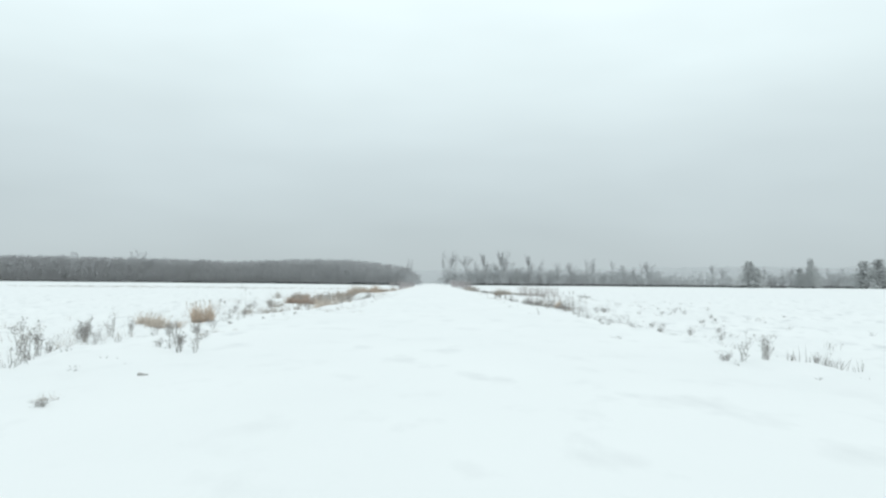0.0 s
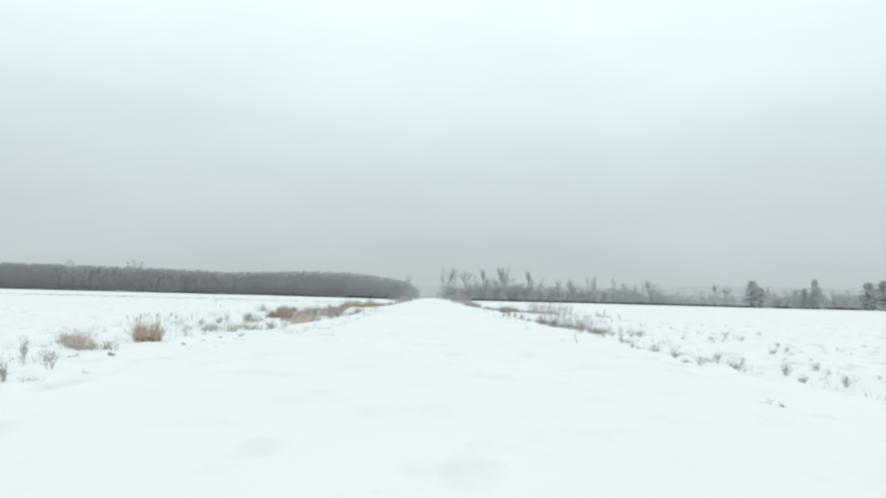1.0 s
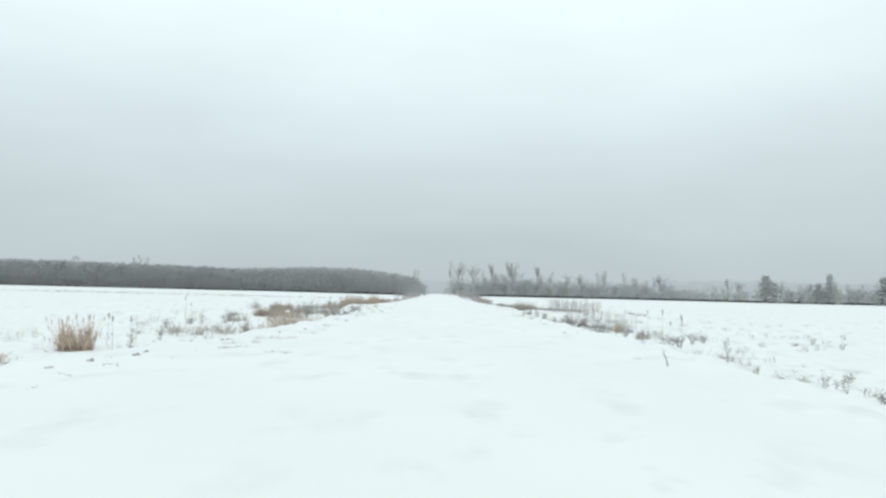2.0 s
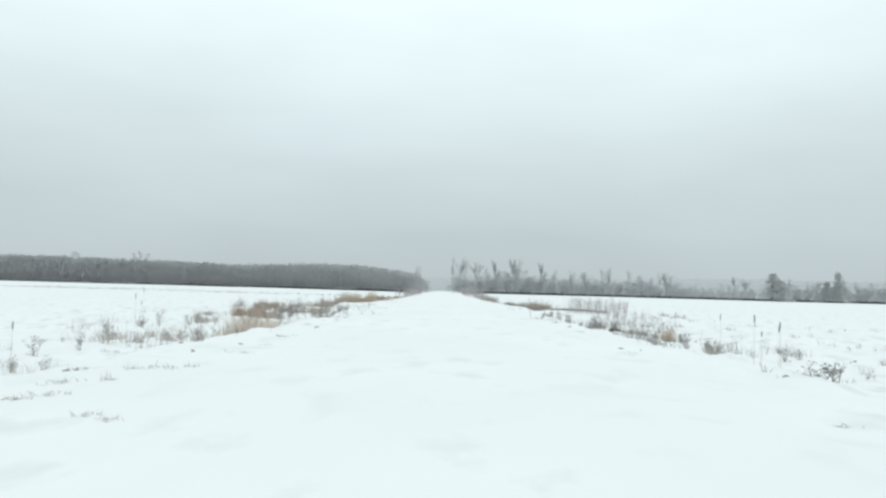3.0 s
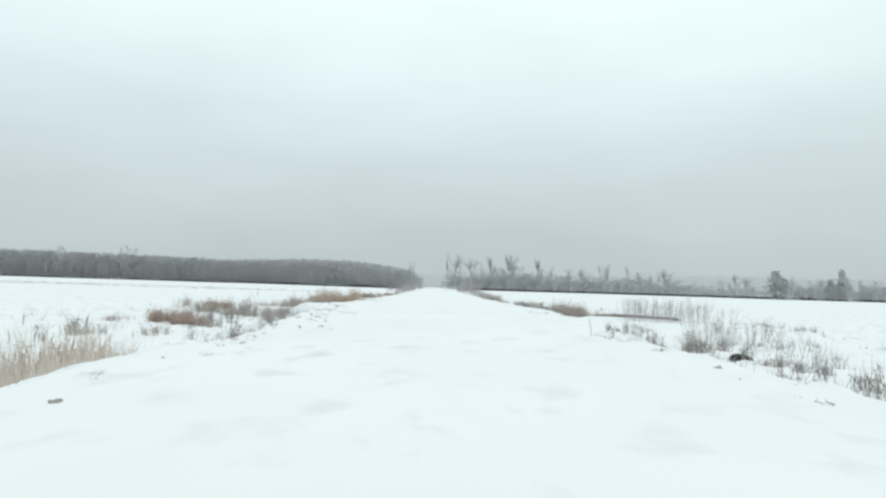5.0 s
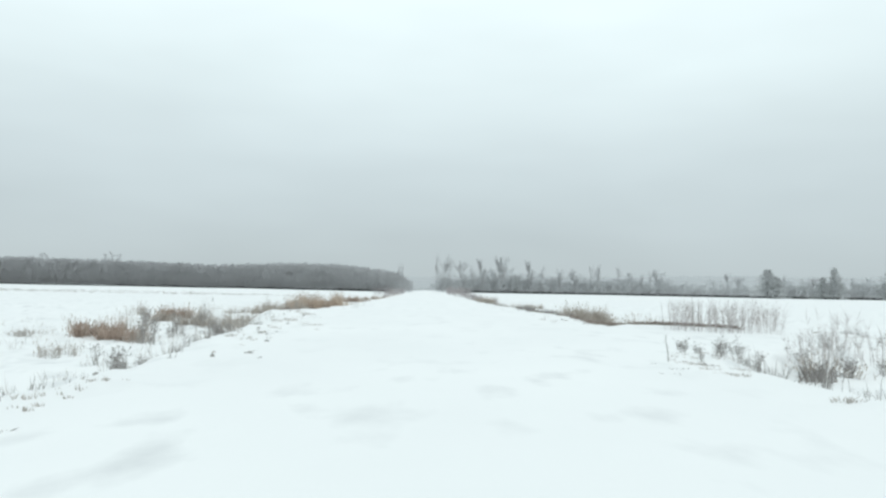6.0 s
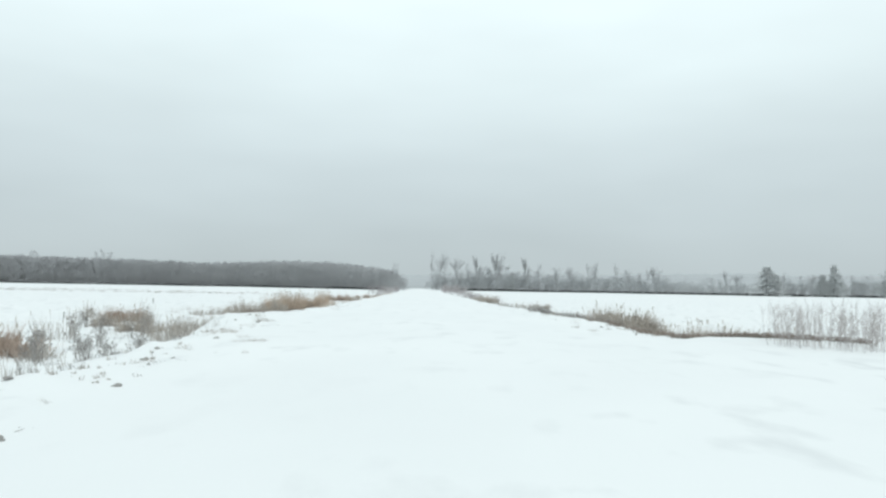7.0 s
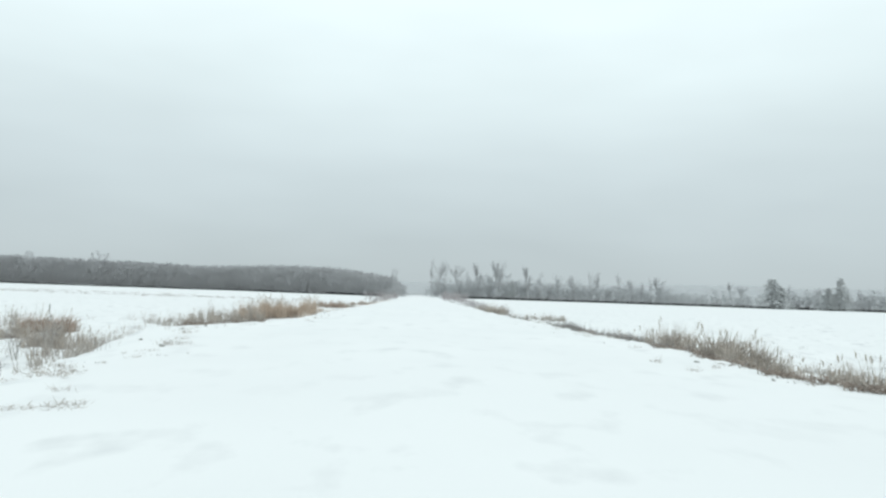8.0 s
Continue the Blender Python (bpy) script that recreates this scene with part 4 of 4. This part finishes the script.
def build_snowed_tufts():
    """Dark grass tips and litter that show through the packed snow of both shoulders."""
    rng = random.Random(53)
    near = [
        (-3.47, 31.24, 0.4, 0.12), (-3.2, 31.5, 0.25, 0.1), (-3.75, 31.0, 0.25, 0.1), (-3.05, 33.7, 0.18, 0.1), (-3.39, 38.03, 0.34, 0.1), (-4.08, 29.73, 0.4, 0.07), (-3.68, 28.8, 0.35, 0.07),
        (-3.83, 28.55, 0.3, 0.07), (-3.62, 29.93, 0.16, 0.15), (-4.47, 31.2, 0.35, 0.07), (-4.46, 15.2, 0.26, 0.15), (-4.44, 16.0, 0.2, 0.13), (-4.37, 17.2, 0.14, 0.08), (-3.42, 7.0, 0.25, 0.09),
        (-3.3, 46.6, 0.3, 0.07), (-3.9, 44.2, 0.3, 0.07), (-3.5, 50.5, 0.25, 0.07)]
    far = [
        (-3.86, 59.95, 0.22, 0.09), (-3.87, 62.0, 0.3, 0.12), (-2.72, 61.3, 0.13, 0.08), (-3.41, 56.35, 0.12, 0.06), (-4.63, 66.7, 0.5, 0.11), (-4.2, 66.1, 0.4, 0.1), (-4.9, 67.4, 0.35, 0.1),
        (-3.16, 64.2, 0.35, 0.09), (-3.63, 65.1, 0.33, 0.08), (-4.71, 71.6, 0.34, 0.12), (-5.55, 75.8, 0.5, 0.14), (-5.0, 73.5, 0.4, 0.11), (-4.4, 69.3, 0.3, 0.09), (4.46, 71.2, 0.28, 0.18),
        (4.58, 69.75, 0.32, 0.11), (5.13, 70.07, 0.22, 0.11), (5.4, 76.0, 0.3, 0.13), (4.7, 53.5, 0.35, 0.1), (5.2, 55.4, 0.4, 0.15)]
    smudges = [
        (-4.5, 65.8, 0.45, 0.06), (-4.1, 66.1, 0.45, 0.06), (-3.2, 64.05, 0.45, 0.06), (-3.0, 63.95, 0.35, 0.06), (-3.4, 63.8, 0.35, 0.05), (-4.45, 67.1, 0.4, 0.08), (-4.3, 66.8, 0.4, 0.07),
        (-4.6, 71.3, 0.5, 0.1), (-4.4, 71.7, 0.45, 0.1), (-2.78, 27.6, 0.22, 0.08), (-2.5, 27.4, 0.2, 0.08)]
    rows = near + far + smudges
    for v in range(3):
        tips, litter = Shape(), Shape()
        for _ in range(16):
            f = Vector((rng.gauss(0, 0.24), rng.gauss(0, 0.24), -0.15))
            tips.tube([f, f + Vector((rng.gauss(0, 0.12), rng.gauss(0, 0.12), rng.uniform(0.3, 1.15)))], [rng.uniform(0.010, 0.022)], 3)
        for _ in range(9):
            f = Vector((rng.gauss(0, 0.3), rng.gauss(0, 0.3), 0.1))
            d = Vector((rng.uniform(-0.3, 0.3), rng.uniform(-0.3, 0.3), rng.uniform(0, 0.25)))
            litter.tube([f, f + d * 0.6, f + d], [0.022, 0.018], 3)
        root = thing("snowed_tuft", "few grey grass tips showing through shoulder snow", "grass tuft", "tufts on the road shoulder", [("tips", tips, GREY, ""), ("litter", litter, GREY, "flattened dead leaves")])
        for ob in root.children:
            tagged(ob, kind="stuff")
        spread_copies(root, rows[v::3], rng, sink=0.0)


def build_field_stubble():
    """Broken lines of dead growth across the far fields."""
    rng = random.Random(54)
    shapes = [bush_shape(rng, 16) for _ in range(4)]
    spots = []
    for lo, hi, y in ((-200, -24, 226), (-200, -40, 238), (-150, -60, 268)):
        x = lo
        while x < hi:
            if noise.noise((x / 22, y, 1.0)) + 0.5 * noise.noise((x / 5, y, 6.0)) > -0.12:
                py = y + rng.gauss(0, 5.0) + 5 * noise.noise((x / 40, y, 3.0))
                spots.append((x, py, ground_height(x, py) - 0.02, rng.uniform(0.3, 0.8), rng.uniform(0.08, 0.2), rng.uniform(0, 6.3)))
            x += rng.uniform(0.12, 0.5)
    scattered("field_stubble", shapes, spots, GREY, "faint broken lines of grey stubble across the snowy fields", "stubble")


def build_clods():
    rng = random.Random(51)
    rows = [(-3.46, 38.1, 0.32, 0.07), (-3.24, 41.9, 0.34, 0.06), (-2.88, 54.6, 0.34, 0.07), (-4.1, 40.2, 0.22, 0.05), (-4.2, 52.0, 0.3, 0.06), (-3.9, 60.3, 0.3, 0.07),
            (-3.3, 8.9, 0.35, 0.06), (-4.4, 58.5, 0.4, 0.07), (-4.3, 62.0, 0.35, 0.06), (-4.0, 64.5, 0.3, 0.06), (-4.6, 31.0, 0.3, 0.06), (-3.6, 35.5, 0.25, 0.05)]
    for _ in range(40):
        y = rng.uniform(20, 82)
        edge = -float(np.interp(y, LEFT_Y, LEFT_X)) if rng.random() < 0.75 else float(np.interp(y, RIGHT_Y, RIGHT_X))
        rows.append((edge + math.copysign(rng.uniform(0.0, 1.4), -edge), y, rng.uniform(0.12, 0.4), rng.uniform(0.04, 0.1)))
    bm = bmesh.new()
    bmesh.ops.create_icosphere(bm, subdivisions=2, radius=0.5)
    for v in bm.verts:
        v.co *= 1 + 0.75 * noise.noise(v.co * 3.7) + 0.25 * noise.noise(v.co * 9.1)
        v.co.y *= 0.7
        v.co.z = max(v.co.z, -0.25)
    me = bpy.data.meshes.new("earth_clod")
    bm.to_mesh(me)
    me.materials.append(EARTH)
    root = new("earth_clod", me)
    tagged(root, "small frozen clod of earth on the snowy shoulder", "clod", "clods on the road shoulder")
    spread_copies(root, [(x, y, w * 0.36, h * 0.85) for x, y, w, h in rows], rng, sink=0.0)


def scatter_tufts(name, seed, count, sides, span, reach, tall, per, material, label, category, gate=0.1, lie=1.0, girth=1.0):
    """Low dead plants strewn beyond the road edge. span: along the road; reach: nearest and farthest from the edge."""
    rng = random.Random(seed)
    s = Shape()
    made = tries = 0
    while made < count and tries < count * 40:
        tries += 1
        side = rng.choice(sides)
        y = span[0] + (span[1] - span[0]) * rng.random() ** 1.3
        edge = float(np.interp(y, LEFT_Y, LEFT_X) if side < 0 else np.interp(y, RIGHT_Y, RIGHT_X))
        x = side * (edge + reach[0] + (reach[1] - reach[0]) * rng.random() ** 1.7)
        if noise.noise((x / 1.7 + seed, y / 3.4, 4.0)) + 0.4 * noise.noise((x / 0.6, y / 0.8, 8.0 + seed)) < gate:
            continue
        made += 1
        centre = Vector((x, y, ground_height(x, y) - 0.03))
        size = rng.uniform(*tall)
        for _ in range(rng.randint(per // 2, per)):
            p = centre + Vector((rng.gauss(0, 0.35 * size * lie), rng.gauss(0, 0.35 * size * lie), 0.02 if lie > 1 else 0))
            q = p + Vector((rng.gauss(0, 0.25 * size * lie), rng.gauss(0, 0.25 * size * lie), size * rng.uniform(0.5, 1.15)))
            s.tube([p, p.lerp(q, 0.55) + Vector((rng.gauss(0, 0.05 * size), 0, 0)), q], [girth * rng.uniform(0.004, 0.008), girth * 0.004], 3)
    tagged(new(name, s.mesh(name, material)), label, category, kind="stuff")


def edge_mat(name, seed, points, count, wide, material, label):
    """Flattened dead grass along a line on the ground. points: x, y from one end to the other."""
    rng = random.Random(seed)
    s = Shape()
    for _ in range(count):
        u = rng.random() * (len(points) - 1)
        k = min(int(u), len(points) - 2)
        a, b = Vector(points[k]), Vector(points[k + 1])
        p = a.lerp(b, u - k)
        x, y = p.x + rng.gauss(0, wide), p.y + rng.gauss(0, wide)
        foot = Vector((x, y, ground_height(x, y) + 0.01))
        tip = foot + Vector((rng.gauss(0, 0.12), rng.gauss(0, 0.12), rng.uniform(0.02, 0.13)))
        s.tube([foot, foot.lerp(tip, 0.5) + Vector((0, 0, 0.03)), tip], [0.012, 0.009], 3)
    tagged(new(name, s.mesh(name, material)), label, "dead grass", kind="stuff")


build_log()
edge_mat("matted_grass", 91, [(5.95, 70.0), (6.1, 67.6), (6.6, 66.3), (7.5, 66.1), (8.5, 65.9), (9.6, 65.5)], 650, 0.08, THATCH, "dark matted dead grass at the foot of the shrubs")
edge_mat("matted_grass", 93, [(-6.9, 79.5), (-6.3, 84.0), (-6.2, 92.0), (-6.3, 104.0)], 900, 0.14, THATCH, "dark matted dead grass along the far bank")
edge_mat("matted_grass", 94, [(-11.8, 101.0), (-11.0, 106.0), (-10.2, 112.0), (-9.2, 121.0)], 800, 0.25, THATCH, "dark matted dead grass at the foot of the reeds")
edge_mat("matted_grass", 92, [(6.1, 71.0), (6.2, 76.0), (6.1, 84.0), (6.0, 92.0)], 450, 0.14, THATCH, "dark matted dead grass under the roadside stand")
build_sticks()
build_snowed_tufts()
build_field_stubble()
build_clods()
scatter_tufts("stubble", 61, 330, (-1,), (7, 110), (-0.2, 9.0), (0.08, 0.26), 8, WEED, "sparse dark dead stems poking through the bank snow", "stubble")
scatter_tufts("stubble", 62, 420, (1,), (7, 100), (-0.2, 11.0), (0.10, 0.30), 8, WEED, "sparse dark dead stems poking through the field snow", "stubble")
scatter_tufts("bank_grass", 63, 80, (-1,), (40, 50), (0.45, 1.9), (0.14, 0.36), 15, STRAW, "low fringe of pale dry grass along the bank", "grass", 0.0)
scatter_tufts("bank_grass", 66, 150, (-1,), (86, 190), (0.0, 1.8), (0.16, 0.42), 16, STRAW, "low fringe of pale dry grass along the bank", "grass", -0.05)
scatter_tufts("bank_weeds", 67, 70, (-1,), (58, 72), (0.1, 3.5), (0.16, 0.45), 7, GREY, "thin grey weeds standing along the snowy bank", "weeds", -0.1)
scatter_tufts("twig_litter", 68, 110, (-1, -1, 1), (8, 95), (-1.7, 0.6), (0.02, 0.05), 6, WEED, "broken twigs lying on the snowy shoulder", "twigs", 0.12, 5.0)
scatter_tufts("bank_grass", 64, 200, (1,), (60, 190), (-0.1, 1.4), (0.12, 0.4), 14, WEED, "low fringe of grey-brown dry grass along the bank", "grass", 0.14)
scatter_tufts("bank_weeds", 69, 130, (1,), (42, 60), (0.4, 5.0), (0.18, 0.5), 9, WEED, "dark twiggy weeds crowding the snowy bank", "weeds", 0.0)
scatter_tufts("field_weeds", 65, 320, (-1,), (14, 120), (1.5, 14.0), (0.25, 0.6), 9, GREY, "thin grey dead weeds scattered over the ditch", "weeds", 0.12)
scatter_tufts("shoulder_tufts", 71, 130, (-1,), (40, 100), (-1.1, 0.4), (0.03, 0.07), 10, GREY, "short grey grass tips showing through the shoulder snow", "grass", 0.05, 1.6)
scatter_tufts("shoulder_tufts", 72, 120, (1,), (50, 90), (-0.8, 0.3), (0.03, 0.07), 11, GREY, "short grey grass tips showing through the shoulder snow", "grass", 0.05, 3.0)
scatter_tufts("bank_weeds", 73, 100, (1,), (78, 112), (-0.1, 1.2), (0.12, 0.42), 16, WEED, "dark matted weeds along the snowy road edge", "weeds", 0.14, 1.0, 2.2)


def build_far_scrub():
    """Low dark bushes along both edges of the road, far ahead."""
    rng = random.Random(81)
    shapes = [joined(*bare_tree(rng, 12, 4, 3, 0.8, 2.2, 0.02, 1.3, 0.6)) for _ in range(5)]
    spots = []
    for side, reach, xs in ((1, (112, 150, 185, 250, 420), (6.4, 7.2, 8.6, 10.6, 15.0)), (-1, (190, 230, 260, 320, 440), (8.0, 8.6, 9.2, 10.5, 12.5))):
        y = reach[0]
        while y < 440:
            for _ in range(2 if y < 210 else 1):
                px, py = side * float(np.interp(y, reach, xs)) + rng.gauss(0, 0.7), y + rng.uniform(-2, 2)
                h = rng.uniform(0.35, 0.9) * (1 + (y - 110) / 330)
                spots.append((px, py, ground_height(px, py) - 0.05, h * rng.uniform(1.5, 2.6), h, rng.uniform(0, 6.3)))
            y += rng.uniform(1.5, 5.0) * (1 + (y - 110) / 200)
    for side, count in ((1, 95), (-1, 75)):
        for _ in range(count):
            py = rng.uniform(255, 430)
            px = side * (rng.uniform(6.8, 14.5) + 0.02 * (py - 255))
            h = 0.6 + 2.4 * rng.random() ** 1.8
            spots.append((px, py, ground_height(px, py) - 0.1, h * rng.uniform(1.4, 2.2), h, rng.uniform(0, 6.3)))
    scattered("roadside_scrub", shapes, spots, SCRUB, "low dark twiggy scrub along the far road edges", "scrub")


build_far_scrub()
